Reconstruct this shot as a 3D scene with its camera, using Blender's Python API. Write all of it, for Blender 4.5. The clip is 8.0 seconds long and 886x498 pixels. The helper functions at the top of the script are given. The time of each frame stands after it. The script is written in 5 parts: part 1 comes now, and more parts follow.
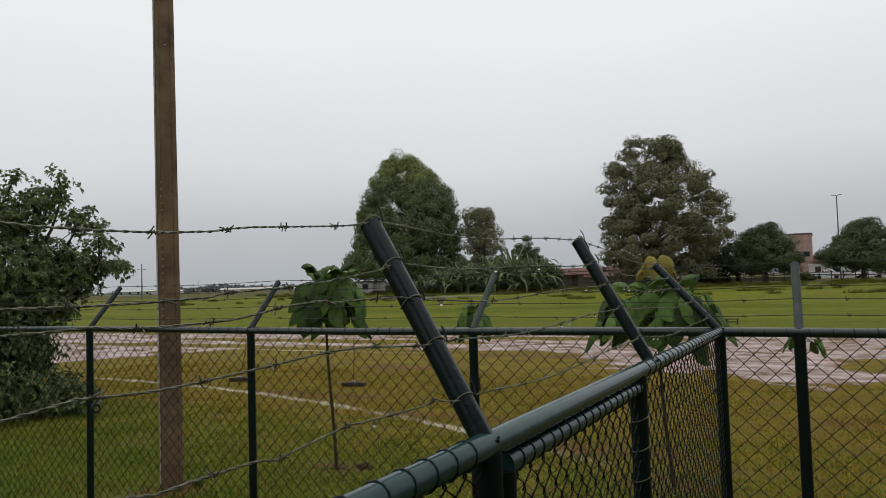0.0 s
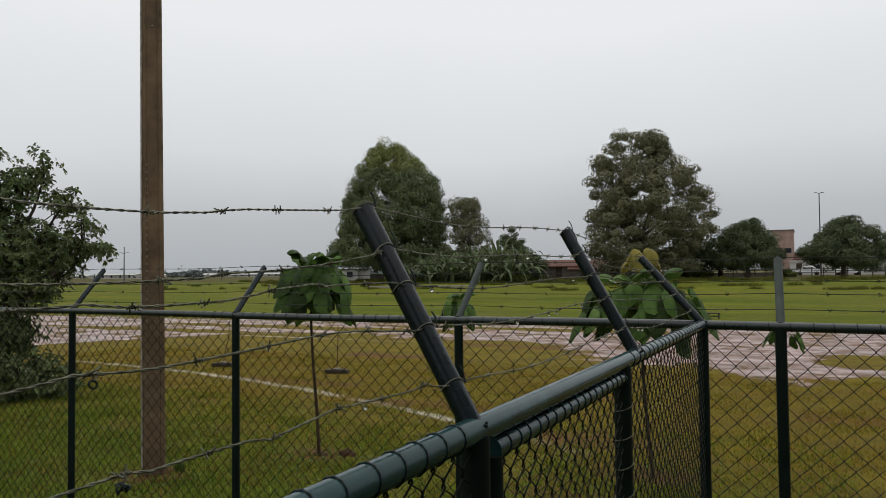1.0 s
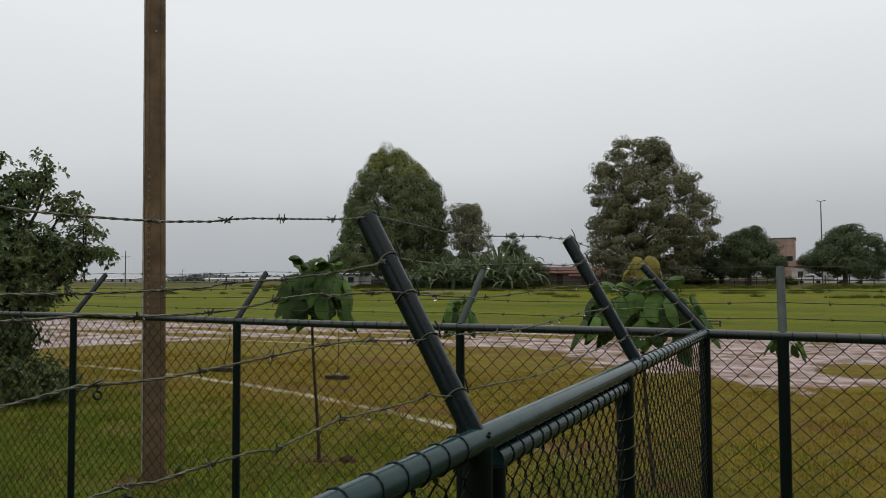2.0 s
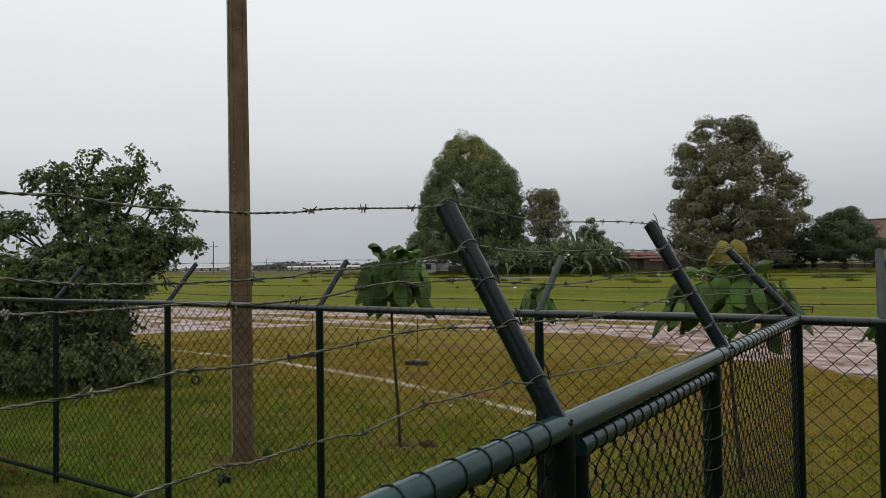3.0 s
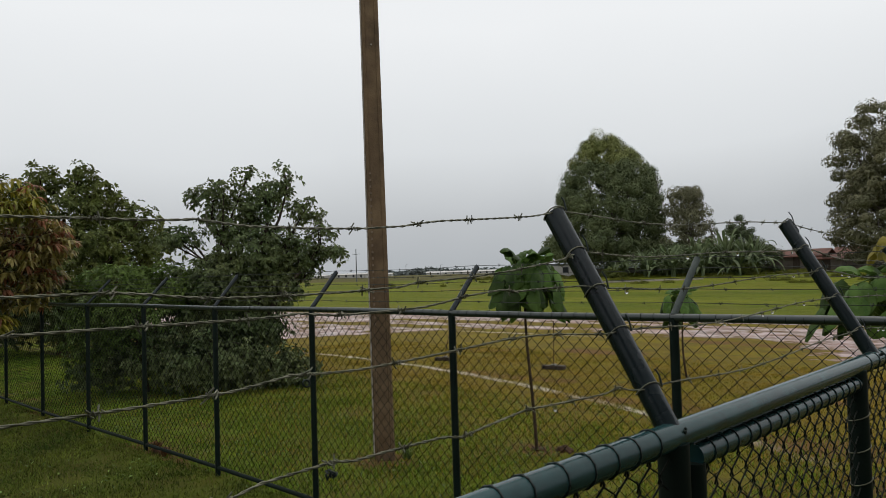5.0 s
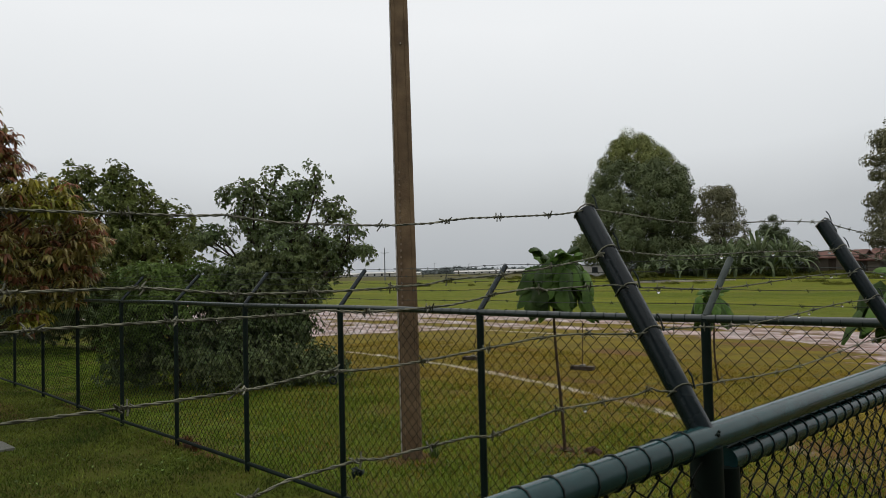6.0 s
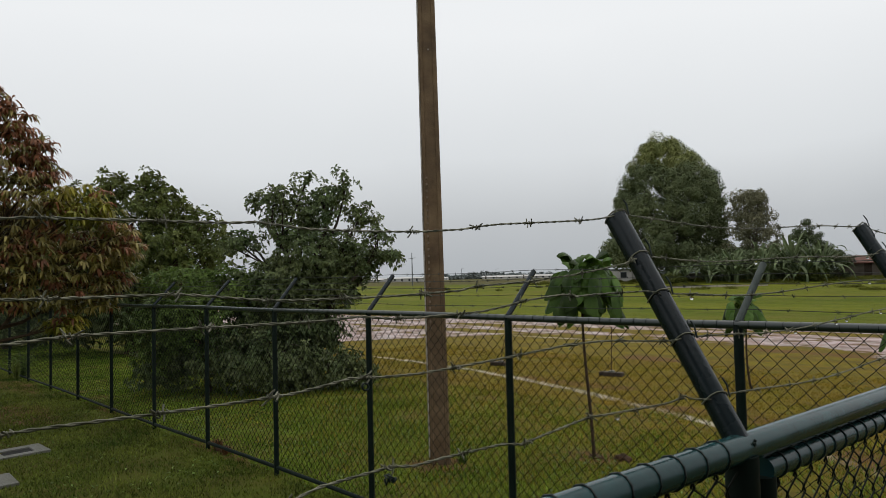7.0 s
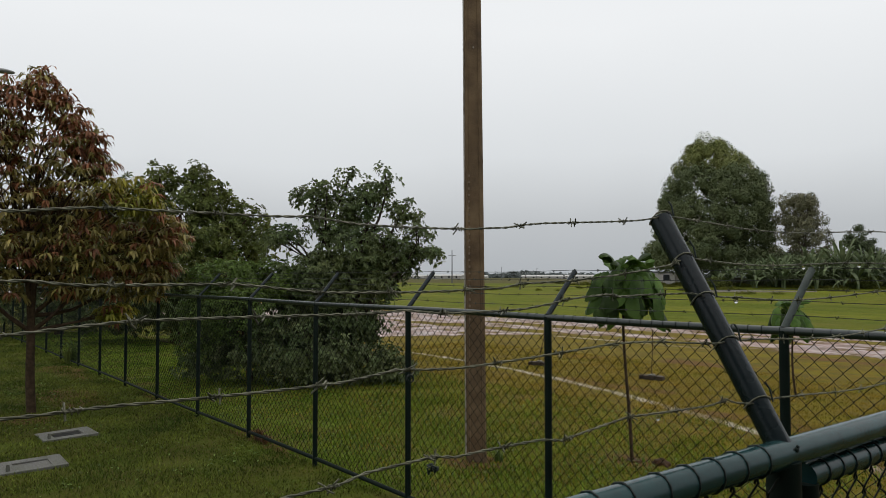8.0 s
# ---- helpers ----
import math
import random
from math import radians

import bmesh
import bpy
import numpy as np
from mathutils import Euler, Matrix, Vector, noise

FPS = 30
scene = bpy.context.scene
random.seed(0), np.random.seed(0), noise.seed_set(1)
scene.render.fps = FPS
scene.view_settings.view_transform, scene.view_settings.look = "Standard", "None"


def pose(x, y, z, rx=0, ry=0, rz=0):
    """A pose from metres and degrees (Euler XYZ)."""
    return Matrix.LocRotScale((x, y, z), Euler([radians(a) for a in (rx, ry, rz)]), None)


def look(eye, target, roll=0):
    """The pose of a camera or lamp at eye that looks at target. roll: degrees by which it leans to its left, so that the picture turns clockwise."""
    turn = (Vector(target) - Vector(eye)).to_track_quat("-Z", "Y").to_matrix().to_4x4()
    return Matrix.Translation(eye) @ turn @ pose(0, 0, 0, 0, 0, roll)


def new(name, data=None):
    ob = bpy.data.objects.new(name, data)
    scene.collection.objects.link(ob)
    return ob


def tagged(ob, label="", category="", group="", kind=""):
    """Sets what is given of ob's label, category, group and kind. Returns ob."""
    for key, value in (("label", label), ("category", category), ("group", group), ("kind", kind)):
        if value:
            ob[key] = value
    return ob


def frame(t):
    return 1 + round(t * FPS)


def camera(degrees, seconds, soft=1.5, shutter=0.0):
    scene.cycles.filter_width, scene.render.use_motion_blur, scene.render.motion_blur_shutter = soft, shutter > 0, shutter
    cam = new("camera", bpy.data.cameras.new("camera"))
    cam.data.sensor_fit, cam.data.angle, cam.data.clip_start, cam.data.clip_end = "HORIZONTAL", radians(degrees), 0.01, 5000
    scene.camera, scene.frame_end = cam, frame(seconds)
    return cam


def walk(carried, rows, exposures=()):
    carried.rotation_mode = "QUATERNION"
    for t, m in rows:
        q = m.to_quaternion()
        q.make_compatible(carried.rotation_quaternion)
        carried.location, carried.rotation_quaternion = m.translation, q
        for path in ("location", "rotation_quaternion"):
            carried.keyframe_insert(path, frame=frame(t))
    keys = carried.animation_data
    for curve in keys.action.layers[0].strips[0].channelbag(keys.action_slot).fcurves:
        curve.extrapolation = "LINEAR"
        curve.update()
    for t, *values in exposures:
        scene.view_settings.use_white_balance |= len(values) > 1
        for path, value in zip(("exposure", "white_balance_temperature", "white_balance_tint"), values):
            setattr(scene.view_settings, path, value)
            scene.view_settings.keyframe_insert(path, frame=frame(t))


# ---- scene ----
cam = camera(63.0, 8.0, soft=0.4)
PATH = [
    (0, (2.157, -4.460, 2.375), (1.220, -2.696, 2.471), -1.7),
    (0.5, (2.148, -4.473, 2.370), (1.212, -2.708, 2.456), -1.3),
    (1, (2.149, -4.475, 2.369), (1.247, -2.691, 2.435), -0.6),
    (1.2, (2.148, -4.474, 2.369), (1.259, -2.685, 2.442), -0.3),
    (2.3, (2.140, -4.482, 2.381), (1.211, -2.713, 2.471), -0.2),
    (2.5, (2.135, -4.489, 2.383), (1.159, -2.746, 2.484), 0.2),
    (3, (2.141, -4.482, 2.378), (1.052, -2.805, 2.425), -0.75),
    (3.5, (2.175, -4.495, 2.377), (0.927, -2.933, 2.440), -0.4),
    (4, (2.193, -4.481, 2.388), (0.860, -2.992, 2.457), -1),
    (4.5, (2.214, -4.482, 2.385), (0.846, -3.025, 2.456), -1.5),
    (5.8, (2.211, -4.475, 2.387), (0.794, -3.065, 2.443), -1.6),
    (6, (2.205, -4.473, 2.383), (0.767, -3.085, 2.449), -1.4),
    (6.5, (2.205, -4.483, 2.384), (0.717, -3.149, 2.461), -2),
    (7, (2.200, -4.476, 2.385), (0.711, -3.143, 2.467), -1.4),
    (7.5, (2.204, -4.486, 2.384), (0.706, -3.164, 2.473), -0.4),
    (8, (2.212, -4.496, 2.383), (0.651, -3.248, 2.460), -0),
]
walk(cam, [(t, look(eye, target, roll)) for t, eye, target, roll in PATH],
     exposures=((0.0, 0.0), (2.4, -0.06), (3.0, 0.02), (4.5, 0.04), (8.0, 0.04)))

# ---- world and light ----
world = bpy.data.worlds.new("overcast_sky")
scene.world = world
world.use_nodes = True
wn, wl = world.node_tree.nodes, world.node_tree.links
wn.clear()
w_out = wn.new("ShaderNodeOutputWorld")
w_bg = wn.new("ShaderNodeBackground")
w_sky = wn.new("ShaderNodeTexSky")
w_sky.sky_type = "NISHITA"
w_sky.sun_disc = False
w_sky.sun_elevation, w_sky.sun_rotation = radians(75), radians(-30)
w_sky.air_density, w_sky.dust_density = 2.0, 6.0
w_bg.inputs["Strength"].default_value = 0.108
w_co = wn.new("ShaderNodeTexCoord")
w_sep = wn.new("ShaderNodeSeparateXYZ")
w_ramp = wn.new("ShaderNodeValToRGB")
w_noise = wn.new("ShaderNodeTexNoise")
w_noise.inputs["Scale"].default_value = 2.2
w_noise.inputs["Detail"].default_value = 4.0
w_add = wn.new("ShaderNodeMath")
w_add.operation = "MULTIPLY_ADD"
w_add.inputs[1].default_value = 0.10
els = w_ramp.color_ramp.elements
els[0].position, els[0].color = 0.0, (4.1, 4.35, 4.6, 1)
els[1].position, els[1].color = 1.0, (8.6, 8.7, 8.8, 1)
for at, col in ((0.07, (4.7, 4.95, 5.2, 1)), (0.16, (6.5, 6.75, 7.0, 1)), (0.32, (7.9, 8.05, 8.2, 1))):
    e = els.new(at)
    e.color = col
w_mix = wn.new("ShaderNodeMix")
w_mix.data_type = "RGBA"
w_mix.inputs["Factor"].default_value = 0.94
wl.new(w_co.outputs["Generated"], w_sep.inputs[0])
wl.new(w_co.outputs["Generated"], w_noise.inputs["Vector"])
w_sub = wn.new("ShaderNodeMath")
w_sub.operation = "SUBTRACT"
w_sub.inputs[1].default_value = 0.5
wl.new(w_noise.outputs["Fac"], w_sub.inputs[0])
wl.new(w_sub.outputs[0], w_add.inputs[0])
wl.new(w_sep.outputs["Z"], w_add.inputs[2])
wl.new(w_add.outputs[0], w_ramp.inputs["Fac"])
wl.new(w_sky.outputs["Color"], w_mix.inputs["A"])
wl.new(w_ramp.outputs["Color"], w_mix.inputs["B"])
wl.new(w_mix.outputs["Result"], w_bg.inputs["Color"])
wl.new(w_bg.outputs[0], w_out.inputs[0])

sun_data = bpy.data.lights.new("sun", "SUN")
sun_data.energy, sun_data.angle, sun_data.color = 0.7, radians(60), (1.0, 0.97, 0.93)
sun = new("sun", sun_data)
sun.matrix_world = look((0, 0, 60), (8, -14, 0))


# ---- materials ----
def material(name, c1, c2, scale=4.0, rough=(0.6, 0.8), bump=0.2, bump_scale=60.0, metal=0.0, island=0.0, spec=0.18,
             stain=None, stain_scale=0.7, stain_amount=0.5, translucent=0.0, piece=0.0, coat=0.0):
    """Two colours mixed by noise, with fine grain, broad stains, relief and some change from piece to piece."""
    m = bpy.data.materials.new(name)
    m.use_nodes = True
    n, l = m.node_tree.nodes, m.node_tree.links
    b = n["Principled BSDF"]
    co = n.new("ShaderNodeTexCoord")
    t1 = n.new("ShaderNodeTexNoise")
    t1.inputs["Scale"].default_value, t1.inputs["Detail"].default_value = scale, 6.0
    l.new(co.outputs["Object"], t1.inputs["Vector"])
    ramp = n.new("ShaderNodeValToRGB")
    ramp.color_ramp.elements[0].position, ramp.color_ramp.elements[0].color = 0.32, (*c1, 1)
    ramp.color_ramp.elements[1].position, ramp.color_ramp.elements[1].color = 0.68, (*c2, 1)
    l.new(t1.outputs["Fac"], ramp.inputs["Fac"])
    col = ramp.outputs["Color"]
    if stain:
        t2 = n.new("ShaderNodeTexNoise")
        t2.inputs["Scale"].default_value, t2.inputs["Detail"].default_value = stain_scale, 8.0
        t2.inputs["Roughness"].default_value = 0.65
        l.new(co.outputs["Object"], t2.inputs["Vector"])
        r2 = n.new("ShaderNodeMapRange")
        r2.inputs["From Min"].default_value, r2.inputs["From Max"].default_value = 0.45, 0.65
        r2.inputs["To Max"].default_value = stain_amount
        l.new(t2.outputs["Fac"], r2.inputs["Value"])
        mix = n.new("ShaderNodeMix")
        mix.data_type = "RGBA"
        mix.inputs["B"].default_value = (*stain, 1)
        l.new(r2.outputs["Result"], mix.inputs["Factor"])
        l.new(col, mix.inputs["A"])
        col = mix.outputs["Result"]
    if island or piece:
        hs = n.new("ShaderNodeHueSaturation")
        mr = n.new("ShaderNodeMapRange")
        amount = island or piece
        mr.inputs["To Min"].default_value, mr.inputs["To Max"].default_value = 1 - amount, 1 + amount
        if island:
            geo = n.new("ShaderNodeNewGeometry")
            l.new(geo.outputs["Random Per Island"], mr.inputs["Value"])
        else:
            info = n.new("ShaderNodeObjectInfo")
            l.new(info.outputs["Random"], mr.inputs["Value"])
        l.new(mr.outputs["Result"], hs.inputs["Value"])
        l.new(col, hs.inputs["Color"])
        col = hs.outputs["Color"]
    l.new(col, b.inputs["Base Color"])
    rr = n.new("ShaderNodeMapRange")
    rr.inputs["To Min"].default_value, rr.inputs["To Max"].default_value = rough
    l.new(t1.outputs["Fac"], rr.inputs["Value"])
    l.new(rr.outputs["Result"], b.inputs["Roughness"])
    b.inputs["Metallic"].default_value = metal
    b.inputs["Specular IOR Level"].default_value = spec
    b.inputs["Coat Weight"].default_value = coat
    b.inputs["Coat Roughness"].default_value = 0.12
    if bump:
        t3 = n.new("ShaderNodeTexNoise")
        t3.inputs["Scale"].default_value, t3.inputs["Detail"].default_value = bump_scale, 5.0
        l.new(co.outputs["Object"], t3.inputs["Vector"])
        bp = n.new("ShaderNodeBump")
        bp.inputs["Strength"].default_value, bp.inputs["Distance"].default_value = bump, 0.02
        l.new(t3.outputs["Fac"], bp.inputs["Height"])
        l.new(bp.outputs["Normal"], b.inputs["Normal"])
    if translucent:
        tr = n.new("ShaderNodeBsdfTranslucent")
        ms = n.new("ShaderNodeMixShader")
        ms.inputs["Fac"].default_value = translucent
        l.new(col, tr.inputs["Color"])
        l.new(b.outputs[0], ms.inputs[1])
        l.new(tr.outputs[0], ms.inputs[2])
        l.new(ms.outputs[0], n["Material Output"].inputs["Surface"])
    return m


M_PAINT = material("dark_green_gloss_paint", (0.010, 0.038, 0.040), (0.019, 0.060, 0.062), 9, (0.09, 0.20), 0.04, 150, spec=0.22,
                   stain=(0.015, 0.028, 0.028), stain_scale=14, stain_amount=0.35)
M_POST = material("dark_green_matt_paint", (0.004, 0.009, 0.007), (0.007, 0.014, 0.011), 7, (0.45, 0.65), 0.06, 120, spec=0.10,
                  stain=(0.010, 0.013, 0.010), stain_scale=9, stain_amount=0.4)
M_MESH = material("green_coated_wire", (0.006, 0.008, 0.006), (0.012, 0.015, 0.010), 12, (0.5, 0.7), 0, spec=0.10)
M_TIE = material("dark_tie_wire", (0.006, 0.012, 0.011), (0.012, 0.02, 0.018), 12, (0.3, 0.5), 0)
M_BARB = material("weathered_galvanised_wire", (0.080, 0.082, 0.058), (0.215, 0.212, 0.155), 30, (0.45, 0.7), 0.1, 200, metal=0.35)
M_BARBFAR = material("dull_galvanised_wire", (0.035, 0.04, 0.035), (0.07, 0.075, 0.065), 30, (0.5, 0.7), 0, metal=0.3)
M_CONC = material("wet_brown_concrete", (0.110, 0.070, 0.038), (0.184, 0.126, 0.072), 5, (0.55, 0.8), 0.35, 45,
                  stain=(0.045, 0.030, 0.020), stain_scale=2.2, stain_amount=0.6)
M_CONCEDGE = material("pale_concrete_edge", (0.30, 0.27, 0.23), (0.42, 0.39, 0.35), 12, (0.6, 0.8), 0.3, 60,
                      stain=(0.14, 0.11, 0.09), stain_scale=5, stain_amount=0.7)
M_ARM = material("near_black_green_paint", (0.004, 0.009, 0.011), (0.007, 0.015, 0.018), 9, (0.18, 0.34), 0.05, 140, spec=0.3)
M_RAIL = material("dark_green_rail_paint", (0.008, 0.015, 0.013), (0.015, 0.024, 0.021), 9, (0.22, 0.38), 0.05, 140, spec=0.6)
# arm paint greyed so its colour carries the sky's reflection
M_ARMSHEEN = material("sky_sheen_grey_green_paint", (0.035, 0.046, 0.040), (0.060, 0.074, 0.066), 9, (0.4, 0.6), 0.06, 120, stain=(0.03, 0.04, 0.035), stain_scale=8, stain_amount=0.5)
M_NOTCH = material("rough_brown_concrete", (0.14, 0.10, 0.07), (0.22, 0.165, 0.12), 20, (0.6, 0.8), 0.3, 60)
M_BARK = material("brown_bark", (0.030, 0.019, 0.011), (0.075, 0.049, 0.028), 14, (0.7, 0.9), 0.6, 40)
M_TWIG = material("dark_wet_bark", (0.018, 0.013, 0.010), (0.050, 0.036, 0.028), 14, (0.6, 0.85), 0.4, 40)
M_BARKGREY = material("grey_bark", (0.06, 0.05, 0.04), (0.13, 0.11, 0.09), 6, (0.7, 0.9), 0.5, 30)


# ---- mesh helpers ----
def mesh_object(name, verts, faces, mat, parent=None, label="", smooth=False):
    me = bpy.data.meshes.new(name)
    me.from_pydata([tuple(v) for v in verts], [], [tuple(f) for f in faces])
    me.materials.append(mat)
    if smooth:
        me.polygons.foreach_set("use_smooth", np.ones(len(me.polygons), dtype=bool))
    ob = new(name, me)
    ob.parent = parent
    return tagged(ob, label)


def big_mesh(name, verts, faces, mat, parent=None, label="", smooth=False):
    """As mesh_object, from numpy arrays: faces all have the same number of corners."""
    verts, faces = np.asarray(verts, dtype=np.float32), np.asarray(faces, dtype=np.int32)
    me = bpy.data.meshes.new(name)
    k = faces.shape[1]
    me.vertices.add(len(verts))
    me.vertices.foreach_set("co", verts.ravel())
    me.loops.add(faces.size)
    me.loops.foreach_set("vertex_index", faces.ravel())
    me.polygons.add(len(faces))
    me.polygons.foreach_set("loop_start", np.arange(0, faces.size, k, dtype=np.int32))
    me.polygons.foreach_set("loop_total", np.full(len(faces), k, dtype=np.int32))
    me.polygons.foreach_set("use_smooth", np.full(len(faces), smooth, dtype=bool))
    me.materials.append(mat)
    me.update(calc_edges=True)
    ob = new(name, me)
    ob.parent = parent
    return tagged(ob, label)


def part(name, bm, mat, parent=None, label="", smooth=False):
    me = bpy.data.meshes.new(name)
    bm.to_mesh(me)
    bm.free()
    me.materials.append(mat)
    if smooth:
        me.polygons.foreach_set("use_smooth", np.ones(len(me.polygons), dtype=bool))
    ob = new(name, me)
    ob.parent = parent
    return tagged(ob, label)


def empty(name, label, category, group="", at=(0, 0, 0)):
    ob = new(name)
    ob.location = at
    ob.empty_display_size = 0.2
    return tagged(ob, label, category, group)


def tube_arrays(points, radius, sides=8, start=0, cap=True):
    """Rings along a line of points, as vertices and quads. radius: one, or one a point."""
    p = np.asarray(points, dtype=float)
    r = np.broadcast_to(np.asarray(radius, dtype=float), (len(p),))
    d = np.gradient(p, axis=0)
    d /= np.linalg.norm(d, axis=1)[:, None] + 1e-12
    up = np.where(np.abs(d[:, 2:3]) > 0.9, np.array([[1.0, 0, 0]]), np.array([[0, 0, 1.0]]))
    if len({tuple(u) for u in up}) > 1:
        up = np.tile([[0.31, 0.87, 0.38]], (len(p), 1))
    u = np.cross(d, up)
    u /= np.linalg.norm(u, axis=1)[:, None] + 1e-12
    w = np.cross(d, u)
    a = np.linspace(0, 2 * np.pi, sides, endpoint=False)
    ring = p[:, None] + r[:, None, None] * (np.cos(a)[None, :, None] * u[:, None] + np.sin(a)[None, :, None] * w[:, None])
    v = ring.reshape(-1, 3)
    i, j = np.meshgrid(np.arange(len(p) - 1), np.arange(sides), indexing="ij")
    jn = (j + 1) % sides
    f = np.stack([i * sides + j, i * sides + jn, (i + 1) * sides + jn, (i + 1) * sides + j], -1).reshape(-1, 4) + start
    return v, f


def tubes(name, lines, radius, mat, parent=None, sides=8, label="", smooth=True, caps=True):
    """Several tubes joined in one mesh."""
    vs, fs, n = [], [], 0
    for k, line in enumerate(lines):
        line = np.asarray(line, dtype=float)
        r = radius[k] if isinstance(radius, list) else radius
        r = np.broadcast_to(np.asarray(r, dtype=float), (len(line),))
        runs = [(line, r)]
        if caps:
            e0 = (line[1] - line[0]) / (np.linalg.norm(line[1] - line[0]) + 1e-9) * 1e-4
            e1 = (line[-1] - line[-2]) / (np.linalg.norm(line[-1] - line[-2]) + 1e-9) * 1e-4
            runs += [(np.array([line[0] - e0, line[0]]), np.array([1e-4, r[0]])), (np.array([line[-1], line[-1] + e1]), np.array([r[-1], 1e-4]))]
        for pts, rad in runs:
            v, f = tube_arrays(pts, rad, sides, n)
            vs.append(v)
            fs.append(f)
            n += len(v)
    return big_mesh(name, np.vstack(vs), np.vstack(fs), mat, parent, label, smooth)


def box_bm(size, at=(0, 0, 0), bevel=0.0, bm=None, turn=0.0):
    bm = bm or bmesh.new()
    m = Matrix.Translation(at) @ Matrix.Rotation(turn, 4, "Z") @ Matrix.Diagonal((*size, 1))
    made = bmesh.ops.create_cube(bm, size=1.0, matrix=m)
    if bevel:
        edges = list({e for v in made["verts"] for e in v.link_edges})
        bmesh.ops.bevel(bm, geom=edges, offset=bevel, segments=2, affect="EDGES", profile=0.6)
    return bm


# ---- the ground ----
def ground_height(x, y):
    ramp = np.clip((np.asarray(y, dtype=float) - 45) / 60.0, 0, 1)
    return 1.35 * ramp * ramp * (3 - 2 * ramp)


def axis(lo, hi, step, reach):
    core = np.arange(lo, hi + step / 2, step)
    out, gap, a = [], step, hi
    while a < reach:
        gap *= 1.32
        a += gap
        out.append(a)
    back, gap, a = [], step, lo
    while a > -reach:
        gap *= 1.32
        a -= gap
        back.append(a)
    return np.r_[back[::-1], core, out]


def blob_noise(x, y, s, seed):
    return np.array([noise.fractal(Vector((a * s + seed, b * s - seed, seed * 0.37)), 0.8, 2.0, 4) for a, b in zip(x.ravel(), y.ravel())]).reshape(x.shape)


def build_ground():
    xs, ys = axis(-34, 10, 0.22, 3500), axis(-9, 31, 0.22, 3500)
    gx, gy = np.meshgrid(xs, ys, indexing="ij")
    gz = ground_height(gx, gy)
    near = (gx > -36) & (gx < 12) & (gy > -10) & (gy < 33)
    nz = np.zeros_like(gx)
    nb = np.zeros_like(gx)
    nz[near] = blob_noise(gx[near], gy[near], 0.9, 3.1)
    nb[near] = blob_noise(gx[near], gy[near], 0.33, 8.7)
    gz = gz + nz * 0.012
    # the wet clay track: its near border from place to place, its far border about y = 27
    edge = np.interp(gx, [-60, -34, -26, -22, -20, -18, -14, -10, -7.2, -5.0, -3.9, -2.5, -0.9, 0.5, 1.1, 1.7, 2.2, 3.3, 8, 20],
                     [10, 9.0, 9.4, 11.5, 15.0, 18.8, 19.4, 18.6, 18.3, 17.4, 16.3, 14.7, 13.4, 13.1, 11.3, 10.7, 11.4, 13.2, 13.5, 12])
    far = 26.5 + 0.04 * gx
    inside = np.minimum(gy - edge, far - gy)
    mud = np.clip(0.5 + inside / 1.6 + nb * 0.5 + nz * 0.45, 0, 1)
    # grassy islands in it, and one long strip of turf with a bare border
    for cx, cy, rx, ry in ((-17, 21.6, 9, 0.7), (4.3, 17.2, 1.7, 1.9), (-24.5, 18.5, 5, 0.8), (-9, 23.8, 6, 0.6)):
        mud -= np.clip(1.5 - ((gx - cx) / rx) ** 2 - ((gy - cy) / ry) ** 2 + nb, 0, 1) * 0.8
    for cx, cy, rx, ry in ((-3.5, 13.5, 0.9, 0.42), (-4.35, 13.8, 0.45, 0.2), (-2.4, 12.9, 0.8, 0.3), (-4.6, 15.2, 0.7, 0.25), (-3.2, 14.4, 0.7, 0.3)):
        mud += np.clip(1.1 - ((gx - cx) / rx) ** 2 - ((gy - cy) / ry) ** 2 + nb * 0.9 + nz, 0, 1) * 0.62
    bare = np.zeros_like(gx)
    for cx, cy, rx, ry in ((-12.4, 12.4, 2.8, 0.9), (-9.0, 13.5, 2.0, 0.7), (-3.55, 3.35, 0.55, 0.4), (0.5, 4.2, 1.0, 0.5), (-1.0, 3.0, 1.3, 0.4), (-4.9, 1.7, 0.55, 0.45), (-7.6, 0.12, 1.4, 0.2),
                           (-13.0, 0.1, 2.4, 0.2), (-18.0, -0.4, 2.6, 0.5), (1.9, 2.3, 1.8, 0.5), (-4.6, 7.0, 2.2, 0.5), (-8.5, 8.4, 2.4, 0.4), (-1.2, 5.6, 1.8, 0.5), (-6.5, 17.2, 3.0, 0.8), (-11.7, -2.3, 0.6, 0.5), (-13.5, -1.2, 2.0, 0.6), (2.6, 8.6, 1.6, 0.6), (-2.2, 9.0, 1.4, 0.4)):
        bare = np.maximum(bare, np.clip(1.05 - ((gx - cx) / rx) ** 2 - ((gy - cy) / ry) ** 2 + nb * 1.1, 0, 1))
    mud = np.clip(mud, 0, 1)
    n0, n1 = gx.shape
    i, j = np.meshgrid(np.arange(n0 - 1), np.arange(n1 - 1), indexing="ij")
    f = np.stack([i * n1 + j, (i + 1) * n1 + j, (i + 1) * n1 + j + 1, i * n1 + j + 1], -1).reshape(-1, 4)
    ob = big_mesh("ground", np.stack([gx, gy, gz], -1).reshape(-1, 3), f, ground_material(), smooth=True)
    tagged(ob, "flat grass field with a wet pink clay track", "ground", kind="structure")
    at = ob.data.attributes.new("clay", "FLOAT", "POINT")
    at.data.foreach_set("value", mud.ravel().astype(np.float32))
    at = ob.data.attributes.new("bare", "FLOAT", "POINT")
    at.data.foreach_set("value", bare.ravel().astype(np.float32))
    return ob


